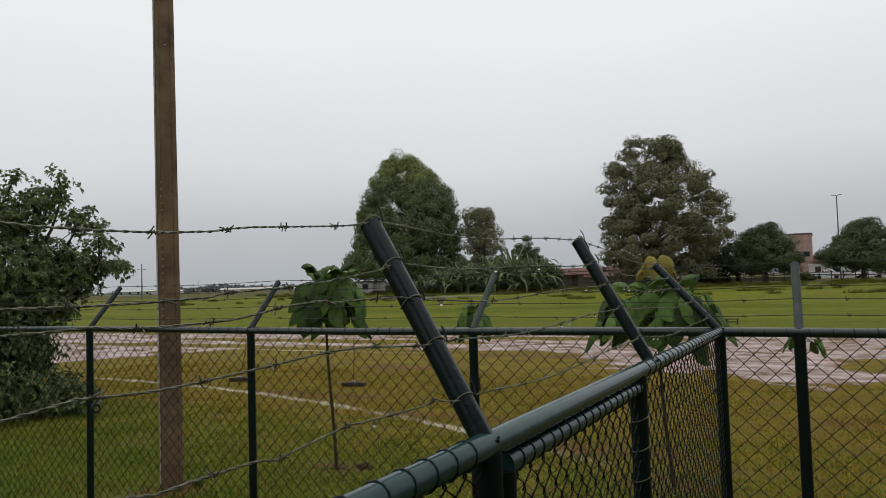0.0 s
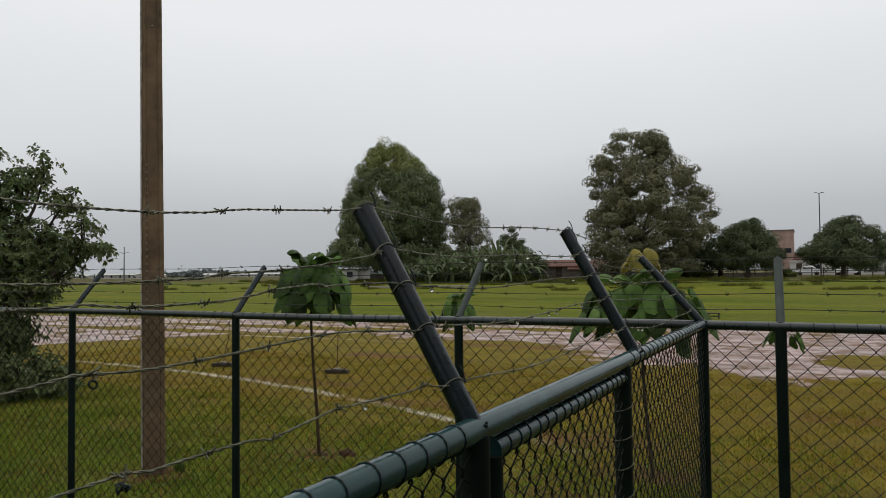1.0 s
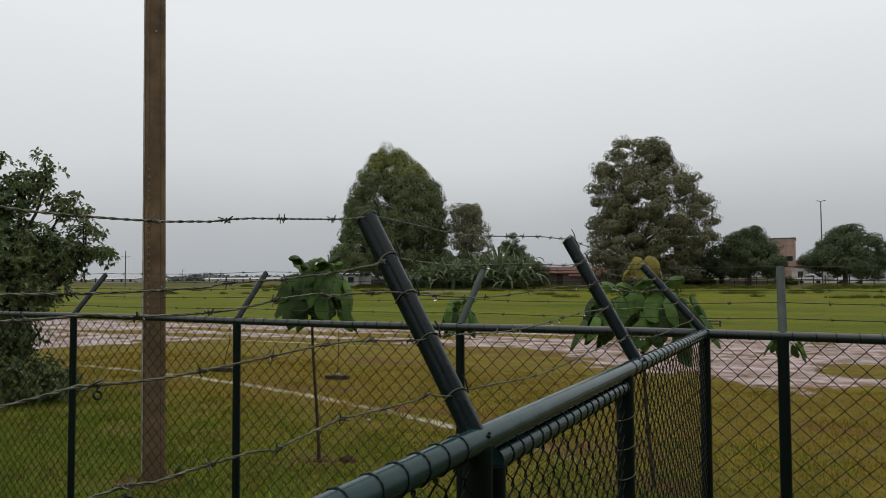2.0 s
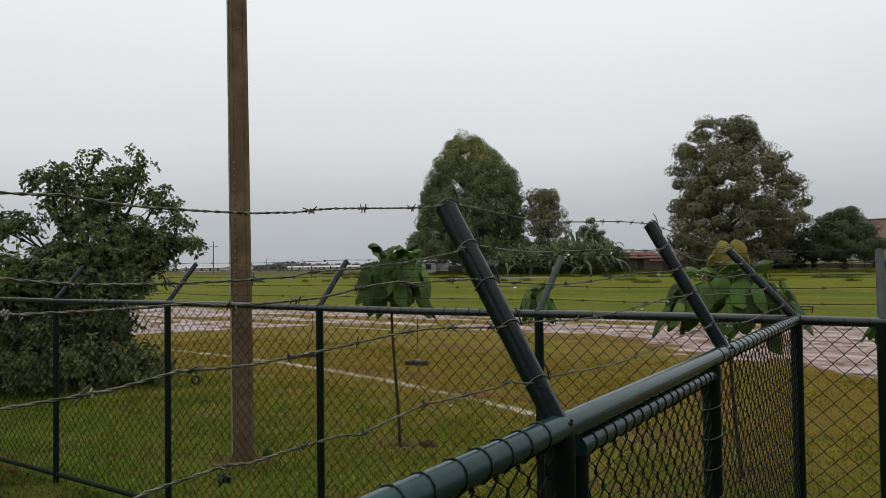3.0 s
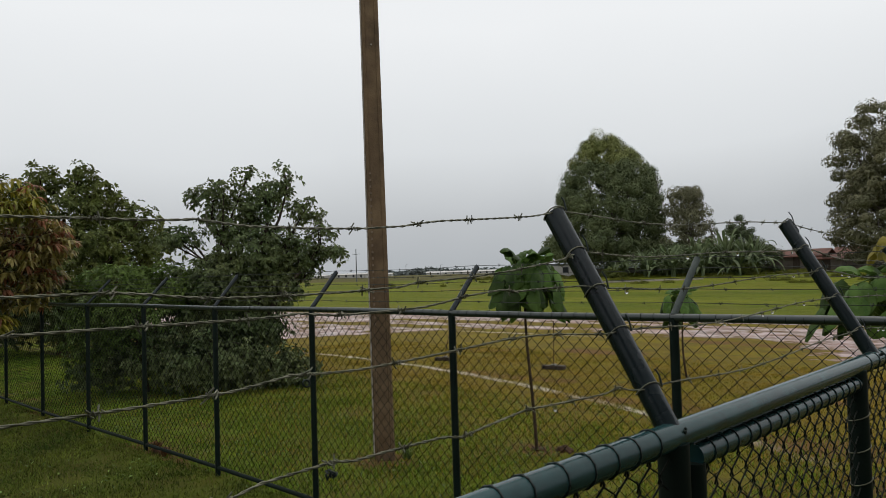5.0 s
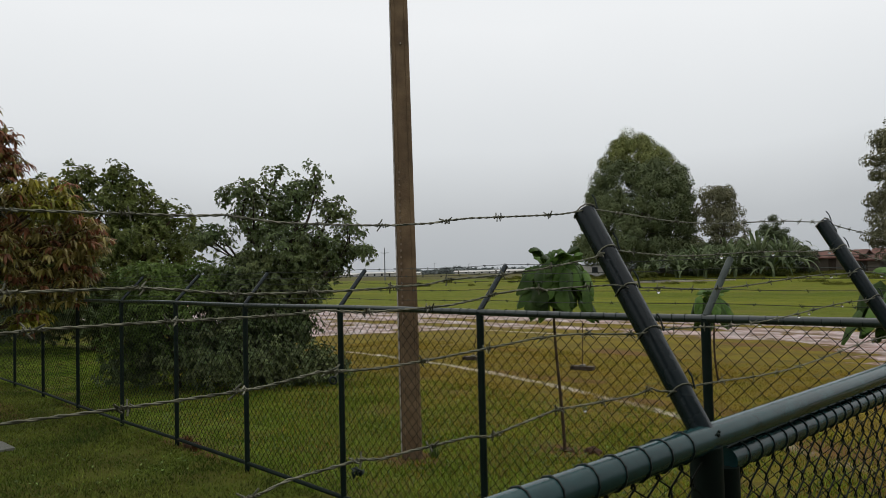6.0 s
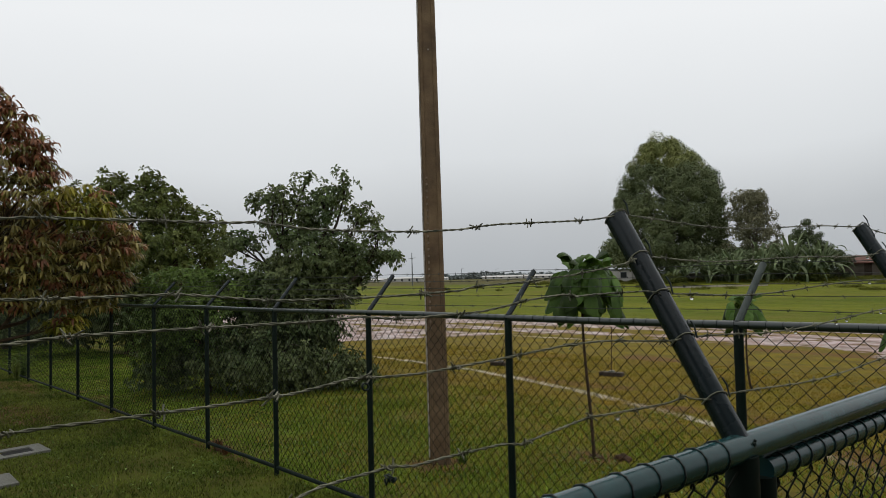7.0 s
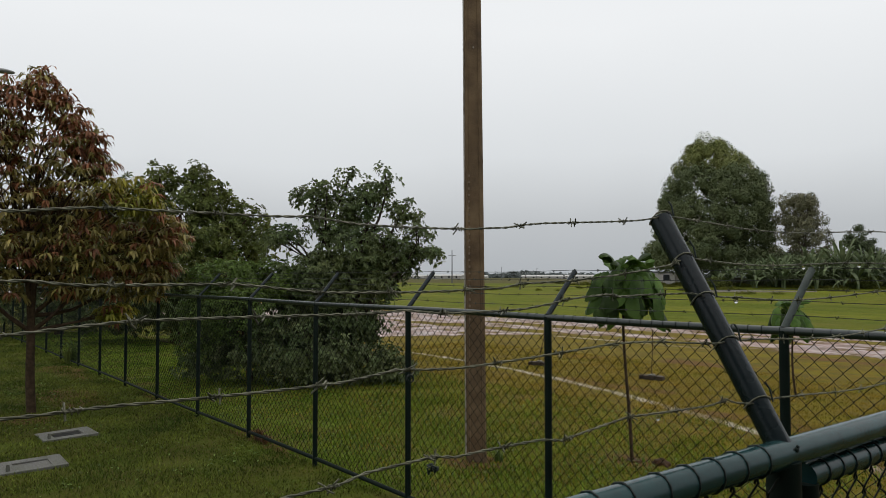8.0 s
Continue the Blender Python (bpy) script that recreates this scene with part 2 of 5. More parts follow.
def ground_material():
    m = bpy.data.materials.new("grass_and_wet_clay")
    m.use_nodes = True
    n, l = m.node_tree.nodes, m.node_tree.links
    b = n["Principled BSDF"]
    co = n.new("ShaderNodeTexCoord")

    def tex(scale, detail=6.0, rough=0.6, vec=None):
        t = n.new("ShaderNodeTexNoise")
        t.inputs["Scale"].default_value, t.inputs["Detail"].default_value, t.inputs["Roughness"].default_value = scale, detail, rough
        l.new(vec or co.outputs["Object"], t.inputs["Vector"])
        return t.outputs["Fac"]

    def math_node(op, a, c, clamp=False):
        x = n.new("ShaderNodeMath")
        x.operation, x.use_clamp = op, clamp
        for k, v in enumerate((a, c)):
            if isinstance(v, (int, float)):
                x.inputs[k].default_value = v
            else:
                l.new(v, x.inputs[k])
        return x.outputs[0]

    def spread(v, lo, hi, to_lo=0.0, to_hi=1.0):
        r = n.new("ShaderNodeMapRange")
        for key, val in (("From Min", lo), ("From Max", hi), ("To Min", to_lo), ("To Max", to_hi)):
            r.inputs[key].default_value = val
        l.new(v, r.inputs["Value"])
        return r.outputs["Result"]

    def mix(f, a, c):
        x = n.new("ShaderNodeMix")
        x.data_type = "RGBA"
        l.new(f, x.inputs["Factor"])
        for key, v in (("A", a), ("B", c)):
            if isinstance(v, tuple):
                x.inputs[key].default_value = (*v, 1)
            else:
                l.new(v, x.inputs[key])
        return x.outputs["Result"]

    sep = n.new("ShaderNodeSeparateXYZ")
    l.new(co.outputs["Object"], sep.inputs[0])
    x, y = sep.outputs["X"], sep.outputs["Y"]
    fine, mid, broad = tex(38, 8, 0.7), tex(3.0, 6), tex(0.35, 5)
    lush = mix(fine, (0.052, 0.094, 0.008), (0.145, 0.188, 0.020))
    dry = mix(fine, (0.112, 0.084, 0.008), (0.268, 0.190, 0.022))
    # the lawn is lush round the fence and by the bushes, thin and dry towards the track, fresh again on the far field
    reach = math_node("ADD", y, math_node("MULTIPLY", x, 0.16))
    reach = math_node("ADD", reach, math_node("MULTIPLY", broad, 3.0))
    dryness = math_node("MULTIPLY", spread(reach, 1.5, 6.5), spread(y, 24, 34, 1.0, 0.0))
    dryness = math_node("ADD", math_node("MULTIPLY", dryness, 0.85), math_node("MULTIPLY", math_node("SUBTRACT", mid, 0.5), 1.4), True)
    grass = mix(dryness, lush, dry)
    worn = math_node("MULTIPLY", spread(math_node("ADD", tex(1.1, 8, 0.75), math_node("MULTIPLY", fine, 0.25)), 0.53, 0.70), 0.8)
    grass = mix(worn, grass, (0.110, 0.078, 0.022))
    tufts = math_node("MULTIPLY", spread(tex(2.2, 7, 0.7), 0.54, 0.70), 0.6)
    grass = mix(tufts, grass, (0.070, 0.120, 0.012))
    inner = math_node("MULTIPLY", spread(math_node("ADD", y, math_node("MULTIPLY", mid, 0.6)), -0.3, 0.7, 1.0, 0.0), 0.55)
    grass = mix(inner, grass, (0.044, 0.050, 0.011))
    bands = n.new("ShaderNodeMapping")
    bands.inputs["Scale"].default_value = (0.02, 0.16, 1)
    l.new(co.outputs["Object"], bands.inputs["Vector"])
    far_tex = tex(1.0, 9, 0.72, bands.outputs["Vector"])
    far_grass = mix(spread(far_tex, 0.35, 0.65), (0.068, 0.096, 0.006), (0.150, 0.156, 0.014))
    far_grass = mix(math_node("MULTIPLY", spread(tex(0.9, 8, 0.75), 0.48, 0.66), 0.7), far_grass, (0.052, 0.064, 0.008))
    far_grass = mix(math_node("MULTIPLY", spread(tex(0.11, 6, 0.7), 0.50, 0.66), 0.6), far_grass, (0.150, 0.128, 0.028))
    grass = mix(spread(y, 24, 29), grass, far_grass)
    rough_edge = math_node("MULTIPLY", spread(math_node("ADD", y, math_node("MULTIPLY", far_tex, 24.0)), 98, 108), 0.8)
    grass = mix(rough_edge, grass, (0.075, 0.062, 0.030))
    clay_at = n.new("ShaderNodeAttribute")
    clay_at.attribute_name = "clay"
    clay_raw = math_node("ADD", clay_at.outputs["Fac"], math_node("MULTIPLY", math_node("SUBTRACT", tex(2.6, 8, 0.75), 0.5), 0.8))
    clay_raw = math_node("ADD", clay_raw, math_node("MULTIPLY", math_node("SUBTRACT", tex(0.6, 8, 0.7), 0.60), 2.6))
    clay = spread(clay_raw, 0.46, 0.66)
    streak = n.new("ShaderNodeMapping")
    streak.inputs["Scale"].default_value = (0.8, 1.1, 1)
    streak.inputs["Rotation"].default_value = (0, 0, 0.25)
    l.new(co.outputs["Object"], streak.inputs["Vector"])
    wet = spread(tex(1.3, 6, 0.7, streak.outputs["Vector"]), 0.44, 0.56)
    clay_col = mix(wet, (0.225, 0.125, 0.098), (0.350, 0.245, 0.230))
    clay_col = mix(math_node("MULTIPLY", spread(tex(0.9, 9, 0.75), 0.49, 0.60), 0.85), clay_col, (0.150, 0.085, 0.052))
    ruts = n.new("ShaderNodeMapping")
    ruts.inputs["Scale"].default_value = (0.45, 0.8, 1)
    ruts.inputs["Rotation"].default_value = (0, 0, -0.06)
    l.new(co.outputs["Object"], ruts.inputs["Vector"])
    clay_col = mix(math_node("MULTIPLY", spread(tex(1.0, 7, 0.68, ruts.outputs["Vector"]), 0.46, 0.58), 0.8), clay_col, (0.115, 0.062, 0.034))
    bare_at = n.new("ShaderNodeAttribute")
    bare_at.attribute_name = "bare"
    bare = spread(math_node("ADD", bare_at.outputs["Fac"], math_node("MULTIPLY", math_node("SUBTRACT", tex(4.0, 9, 0.75), 0.5), 1.3)), 0.42, 0.80)
    grass = mix(math_node("MULTIPLY", bare, 0.8), grass, mix(fine, (0.085, 0.042, 0.018), (0.19, 0.105, 0.048)))
    soil = spread(clay_raw, 0.36, 0.50)
    col = mix(math_node("MULTIPLY", soil, 0.75), grass, (0.12, 0.072, 0.035))
    col = mix(clay, col, clay_col)
    # the worn lime line of the pitch, and a second one by the track
    u = math_node("ADD", x, 10.0)
    curve = math_node("ADD", 8.34, math_node("MULTIPLY", u, -0.215))
    curve = math_node("ADD", curve, math_node("MULTIPLY", math_node("MULTIPLY", u, u), -0.0165))
    wob = math_node("MULTIPLY", math_node("SUBTRACT", tex(1.7, 4), 0.5), 0.30)
    off = math_node("ABSOLUTE", math_node("ADD", math_node("SUBTRACT", y, curve), wob), 0)
    line = spread(off, 0.06, 0.18, 1.0, 0.0)
    line = math_node("MULTIPLY", line, math_node("MULTIPLY", spread(x, -22, -19), spread(x, -1.6, -0.3, 1.0, 0.0)))
    off2 = math_node("ABSOLUTE", math_node("SUBTRACT", math_node("SUBTRACT", y, 17.3), math_node("MULTIPLY", math_node("ADD", x, 19.0), 0.02)), 0)
    line2 = math_node("MULTIPLY", spread(off2, 0.05, 0.16, 0.7, 0.0), math_node("MULTIPLY", spread(x, -22, -20), spread(x, -12, -9, 1.0, 0.0)))
    line = math_node("MAXIMUM", line, line2)
    line = math_node("MULTIPLY", line, spread(math_node("ADD", tex(5, 8, 0.75), math_node("MULTIPLY", tex(0.8, 3), 0.5)), 0.50, 0.70))
    line = math_node("MULTIPLY", line, spread(tex(0.42, 2), 0.42, 0.54, 0.25, 1.0))
    col = mix(line, col, (0.56, 0.50, 0.42))
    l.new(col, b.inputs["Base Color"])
    wet_gloss = math_node("MULTIPLY", clay, spread(wet, 0.0, 1.0, 0.45, 0.85))
    l.new(spread(wet_gloss, 0.0, 1.0, 0.85, 0.22), b.inputs["Roughness"])
    l.new(spread(clay, 0.0, 1.0, 0.05, 0.5), b.inputs["Specular IOR Level"])
    bp = n.new("ShaderNodeBump")
    bp.inputs["Distance"].default_value = 0.04
    l.new(spread(wet_gloss, 0.0, 1.0, 0.9, 0.06), bp.inputs["Strength"])
    l.new(math_node("ADD", fine, mid), bp.inputs["Height"])
    l.new(bp.outputs["Normal"], b.inputs["Normal"])
    return m


build_ground()


# ---- added unseen walls behind the camera, to keep sky off the near rails ----
M_WALL = material("dull_unseen_wall", (0.17, 0.16, 0.145), (0.24, 0.225, 0.205), 1.5, (0.8, 0.95), 0.3, 30, stain=(0.11, 0.10, 0.085), stain_scale=0.8, stain_amount=0.5)
for wall_name, wall_size, wall_at in (("unseen_wall_south", (2.9, 0.2, 4.6), (3.25, -6.3, 2.25)), ("unseen_wall_east", (0.2, 5.0, 4.6), (4.6, -3.69, 2.25))):
    w_ob = part(wall_name, box_bm(wall_size, wall_at, 0.01), M_WALL)
    tagged(w_ob, "plain unseen wall added to block light", "wall", kind="structure")


# ---- fences ----
RAIL_Z, POST_R, RAIL_R, ARM_R = 2.045, 0.031, 0.027, 0.0235
ARM_STEPS = (1.0, 0.80, 0.625, 0.435, 0.196)     # where the strands cross an arm


def chain_link(name, width, height, cell, wire, sides=3, hook=0.0):
    """Zigzag wires hooked into one another, in the x-z plane from the origin. hook: half the length of the twist at a crossing."""
    half = cell / 2
    cols, rows = int(round(width / half)), int(round(height / half))
    hx, hz = width / cols, height / rows
    k = np.arange(rows + 1)
    vs, fs, n = [], [], 0
    for j in range(cols):
        side = (k + j) % 2
        x = np.clip((j + side) * hx + (side * 2 - 1) * wire * 0.9, 0, width)
        y = (side * 2 - 1) * wire * 0.75
        z = k * hz
        if hook:
            x = np.repeat(x, 2)
            x[1::2] += (side * 2 - 1) * -0.0015
            y = np.stack([y * -1.4, y * 1.4], -1).ravel()
            z = np.stack([z - hook, z + hook], -1).ravel()
        m = len(x)
        a = np.linspace(0, 2 * np.pi, sides, endpoint=False) + 0.4
        ring = np.stack([x[:, None] + 1.3 * wire * np.cos(a), y[:, None] + wire * np.sin(a), np.repeat(z[:, None], sides, 1)], -1)
        vs.append(ring.reshape(-1, 3))
        i, c = np.meshgrid(np.arange(m - 1), np.arange(sides), indexing="ij")
        cn = (c + 1) % sides
        fs.append(np.stack([i * sides + c, i * sides + cn, (i + 1) * sides + cn, (i + 1) * sides + c], -1).reshape(-1, 4) + n)
        n += len(vs[-1])
    return np.vstack(vs), np.vstack(fs)


STRANDS = []


def barbed(name, nodes, mat, parent, near, seed, sag=0.04):
    """A twisted two-wire strand through the nodes, sagging between them, with four-pointed barbs."""
    rng = random.Random(seed)
    step = 0.012 if near else 0.25
    pts = []
    for a, b in zip(nodes[:-1], nodes[1:]):
        a, b = np.array(a, float), np.array(b, float)
        length = np.linalg.norm(b - a)
        t = np.linspace(0, 1, max(3, int(length / step)), endpoint=False)
        p = a + (b - a) * t[:, None]
        s = sag * rng.uniform(0.8, 1.2) * min(1.0, (length / 2.0) ** 2)
        p[:, 2] -= 4 * s * t * (1 - t)
        p[:, 2] += 0.007 * np.sin(t * length * 5 + rng.uniform(0, 6)) * np.minimum(1, 6 * t * (1 - t)) * (1 if near else 0.3)
        pts.append(p)
    pts.append(np.array([nodes[-1]], float))
    p = np.vstack(pts)
    d = np.gradient(p, axis=0)
    d /= np.linalg.norm(d, axis=1)[:, None]
    u = np.cross(d, [0, 0, 1.0])
    u /= np.linalg.norm(u, axis=1)[:, None]
    w = np.cross(d, u)
    run = np.r_[0, np.cumsum(np.linalg.norm(np.diff(p, axis=0), axis=1))]
    STRANDS.append(p)
    lines, radii = [], []
    if near:
        ph = run / 0.040 * 2 * np.pi
        for o in (0, np.pi):
            lines.append(p + 0.0012 * (np.cos(ph + o)[:, None] * u + np.sin(ph + o)[:, None] * w))
            radii.append(0.0012)
    else:
        lines.append(p)
        radii.append(0.0026)
    at = rng.uniform(0.02, 0.1)
    while at < run[-1]:
        k = min(int(np.searchsorted(run, at)), len(p) - 1)
        for q in range(2):
            a = rng.uniform(0, np.pi) if q == 0 else a + np.pi / 2 + rng.uniform(-0.4, 0.4)
            skew = rng.uniform(-0.007, 0.007)
            e = np.cos(a) * u[k] + np.sin(a) * w[k]
            c = p[k] + d[k] * (q - 0.5) * 0.010
            ln = 0.0095 if near else 0.012
            lines.append(np.array([c - e * ln + d[k] * skew, c - e * 0.003, c + e * 0.003, c + e * ln - d[k] * skew * 1.2]))
            radii.append(0.0012 if near else 0.0022)
        if near:
            tt = np.linspace(-0.011, 0.011, 12)
            ph = tt / 0.0055 * 2 * np.pi
            lines.append(p[k] + d[k] * tt[:, None] + 0.0036 * (np.cos(ph)[:, None] * u[k] + np.sin(ph)[:, None] * w[k]))
            radii.append(0.0011)
        at += rng.uniform(0.12, 0.155)
    return tubes(name, lines, radii, mat, parent, sides=5 if near else 3, caps=False)


def post_with_arm(parent, x, y, lean, wires=True):
    post = tubes("post", [[(x, y, -0.05), (x, y, 1.0), (x, y, RAIL_Z)]], POST_R, M_POST, parent, 14)
    top = (x + lean[0], y + lean[1], RAIL_Z + lean[2])
    base = (x, y, RAIL_Z + 0.012)
    tubes("arm", [[base, top]], ARM_R, M_ARM if wires else (M_ARMSHEEN if -1 < x < 3 else M_ARM), post, 14)
    return post, np.array(base), np.array(top)


def weld(parent, at, seed):
    bm = bmesh.new()
    rng = random.Random(seed)
    for k in range(18):
        a = k / 18 * 6.283
        m = Matrix.Translation((at[0] + 0.024 * math.cos(a), at[1] + 0.024 * math.sin(a), at[2] + rng.uniform(0.010, 0.017)))
        bmesh.ops.create_icosphere(bm, subdivisions=1, radius=rng.uniform(0.003, 0.006), matrix=m)
    part("weld_bead", bm, M_POST, parent)


def hooks(parent, base, top, seed):
    """Bent wire hooks that hold the strands on an arm, one a strand."""
    rng = random.Random(seed)
    d = (top - base) / np.linalg.norm(top - base)
    for s in ARM_STEPS:
        c = base + (top - base) * s
        ring = []
        for k in range(15):
            a = k / 14 * 6.283
            e1, e2 = np.array([0, 1.0, 0]), np.cross(d, [0, 1.0, 0])
            ring.append(c + (ARM_R + 0.002) * (np.cos(a) * e1 + np.sin(a) * e2) + d * 0.004 * math.sin(a * 2))
        side = c + e2 * -(ARM_R + 0.004) + np.array([0, 0.006, 0])
        tail = [side - d * 0.012, side + d * 0.012 + np.array([0.004, 0.004, 0.002]), side + d * rng.uniform(0.017, 0.024) + np.array([0.0, 0.004, 0.006])]
        tubes("wire_hook", [ring], 0.0016, M_BARB, parent, 5)
        tubes("wire_hook", [tail], 0.0019, M_TIE, parent, 5)


def rail_ties(parent, a, b, radius, gap, seed, mat):
    """Wire wrapped round a rail at even steps, each turn a part."""
    rng = random.Random(seed)
    a, b = np.array(a, float), np.array(b, float)
    d = (b - a) / np.linalg.norm(b - a)
    u = np.cross(d, [0, 0, 1.0])
    w = np.cross(u, d)
    ang = np.linspace(0, 2 * np.pi, 13)
    ring = d * (0.004 * np.sin(ang))[:, None] + (radius + 0.0012) * (np.cos(ang)[:, None] * u + np.sin(ang)[:, None] * w)
    first, at = tubes("tie_wire", [ring], 0.0021, mat, parent, 5, caps=False), rng.uniform(0.01, 0.04)
    first.location = a + d * at
    while True:
        at += gap * rng.uniform(0.88, 1.12)
        if at > np.linalg.norm(b - a):
            return
        ob = first.copy()
        scene.collection.objects.link(ob)
        ob.location = a + d * at


# the long fence along y = 0
LONG_X = [6.0, 4.0, 2.0, 0.0, -2.0, -4.0, -6.0, -8.02] + [-10.12 - 2.2 * k for k in range(13)]
long_fence = empty("chain_link_fence", "long dark green chain-link fence with barbed wire arms", "fence")
lean_rng = random.Random(4)
far_nodes = {s: [] for s in ARM_STEPS}
for k, x in enumerate(LONG_X):
    lean = (lean_rng.uniform(-0.02, 0.02), 0.345 + lean_rng.uniform(-0.02, 0.02), 0.385)
    post, base, top = post_with_arm(long_fence, x, 0.0, lean, wires=False)
    for s in ARM_STEPS:
        far_nodes[s].append(base + (top - base) * s + np.array([0, 0, 0.012]))
panel_v, panel_f = chain_link("mesh_panel", 2.0 - 2 * POST_R + 0.02, 1.93, 0.108, 0.0029)
first_panel = big_mesh("mesh_panel", panel_v, panel_f, M_MESH, long_fence)
first_panel.location = (LONG_X[1] + POST_R - 0.01, -0.005, 0.10)
for before, x in zip(LONG_X[1:], LONG_X[2:]):
    ob = first_panel.copy()
    scene.collection.objects.link(ob)
    ob.scale.x = (before - x) / 2.0
    ob.location = (x + POST_R - 0.01, -0.005, 0.10)
tubes("top_rail", [[(x, 0, RAIL_Z + 0.006 * math.sin(x * 1.3)) for x in np.linspace(6.0, -36.0, 43)]], RAIL_R, M_RAIL, long_fence, 14)
tubes("bottom_rail", [[(x, 0, 0.085 + 0.01 * math.sin(x * 0.7)) for x in np.linspace(6.0, -36.0, 43)]], 0.024, M_POST, long_fence, 10)
rail_ties(long_fence, (6, 0, RAIL_Z), (-16, 0, RAIL_Z), RAIL_R, 0.105, 5, M_POST)
for k, s in enumerate(ARM_STEPS):
    barbed("barbed_wire", far_nodes[s], M_BARBFAR, long_fence, False, 20 + k, 0.012)

# the short fence, from the corner back towards the camera, with the gate in it
def sx(y):
    return 1.587 + 0.011 * y


short_fence = empty("chain_link_fence", "near dark green chain-link fence with barbed wire", "fence")
# how each strand hangs on the camera side of the first arm: (y, z)
SLACK = {1.0: ((-5.28, 2.465), (-4.36, 2.457), (-4.0, 2.470), (-3.61, 2.470)),
         0.80: ((-5.28, 2.395), (-4.36, 2.379), (-4.1, 2.371), (-3.67, 2.364), (-3.45, 2.380)),
         0.625: ((-5.28, 2.325), (-4.36, 2.327), (-3.90, 2.336), (-3.60, 2.338), (-3.42, 2.347)),
         0.435: ((-5.28, 2.245), (-4.36, 2.251), (-3.95, 2.261), (-3.40, 2.267)),
         0.196: ((-5.28, 2.140), (-4.07, 2.147), (-3.90, 2.152), (-3.70, 2.145), (-3.50, 2.158), (-3.25, 2.158))}
near_nodes = {s: [] for s in ARM_STEPS}
for k, (y, lean) in enumerate(((-5.28, (-0.26, 0.0, 0.46)), (-3.165, (-0.259, 0.0, 0.464)), (-1.745, (-0.265, 0.0, 0.482)), (-0.015, (-0.352, 0.015, 0.402)))):
    x = sx(y)
    base, top = np.array((x, y, RAIL_Z + 0.012)), np.array((x + lean[0], y + lean[1], RAIL_Z + lean[2]))
    if k == 2:     # beside the gate the arm stands on the rail alone
        holder = tubes("arm", [[base, top]], ARM_R, M_ARM, short_fence, 14)
    else:
        holder, base, top = post_with_arm(short_fence, x, y, lean)
    weld(holder, base, k)
    hooks(holder, base, top, k)
    for s in ARM_STEPS:
        at = base + (top - base) * s + np.array([0.012, 0.0, 0.004])
        if k == 0:
            run = base[0] + 0.012 - 0.259 * s
            near_nodes[s] += [np.array((run, yy, zz)) for yy, zz in SLACK[s]]
        else:
            near_nodes[s].append(at)
tubes("top_rail", [[(sx(-5.28), -5.28, RAIL_Z + 0.012), (sx(-3.2), -3.2, RAIL_Z + 0.012), (sx(0), -0.02, RAIL_Z + 0.006)]], RAIL_R, M_PAINT, short_fence, 24)
rail_ties(short_fence, (sx(-5.25), -5.25, RAIL_Z + 0.012), (sx(-3.2), -3.2, RAIL_Z + 0.012), RAIL_R, 0.078, 7, M_TIE)
rail_ties(short_fence, (sx(-1.9), -1.90, RAIL_Z + 0.009), (sx(0), -0.03, RAIL_Z + 0.006), RAIL_R, 0.085, 8, M_TIE)
tubes("bottom_rail", [[(sx(-5.28), -5.28, 0.085), (sx(-3.165), -3.165, 0.085)]], 0.024, M_POST, short_fence, 10)
tubes("bottom_rail", [[(sx(-1.9), -1.90, 0.085), (sx(0), 0, 0.085)]], 0.024, M_POST, short_fence, 10)
for y0, y1 in ((-1.945, -0.015), (-5.28, -3.165)):
    v, f = chain_link("mesh_panel", y1 - y0 - 0.05, 1.93, 0.078, 0.0022, 5, hook=0.008)
    ob = big_mesh("mesh_panel", v, f, M_MESH, short_fence)
    ob.matrix_local = Matrix.Translation((sx(y0) + 0.004, y0 + 0.025, 0.10)) @ Matrix.Rotation(radians(90 - 0.63), 4, "Z")
for k, s in enumerate(ARM_STEPS):
    barbed("barbed_wire", near_nodes[s], M_BARB, short_fence, True, 40 + k, 0.030)

gate = empty("metal_gate", "closed dark green pipe gate with chain-link infill", "gate", at=(sx(-2.5), -2.5, 0))
gate.rotation_euler = (0, 0, radians(-0.63))
G0, G1, GZ, GR = -3.085 + 2.5, -1.955 + 2.5, 2.003, 0.0235
tubes("gate_rail", [[(0, G0, GZ), (0, G1, GZ)]], GR, M_PAINT, gate, 20)
tubes("gate_rail", [[(0, G0, 0.12), (0, G1, 0.12)]], GR, M_PAINT, gate, 16)
tubes("gate_stile", [[(0, G0, 0.10), (0, G0, GZ - 0.012)]], GR + 0.001, M_POST, gate, 16)
tubes("gate_stile", [[(0, G1, 0.0), (0, G1, GZ + 0.04)]], 0.030, M_POST, gate, 16)
rail_ties(gate, (0, G0 + 0.03, GZ), (0, G1 - 0.02, GZ), GR, 0.062, 9, M_TIE)
for z in np.arange(0.5, GZ - 0.06, 0.10):
    turn = [(0.032 * math.cos(a), G1 + 0.032 * math.sin(a), z + 0.012 * math.sin(a + 0.8)) for a in np.linspace(0, 2 * math.pi, 13)]
    tubes("tie_wire", [turn], 0.0019, M_BARB, gate, 5, caps=False)
v, f = chain_link("mesh_panel", G1 - G0 - 0.04, GZ - 0.16, 0.078, 0.0022, 5, hook=0.008)
gp = big_mesh("mesh_panel", v, f, M_MESH, gate)
gp.matrix_local = Matrix.Translation((0.002, G0 + 0.02, 0.13)) @ Matrix.Rotation(radians(90), 4, "Z")


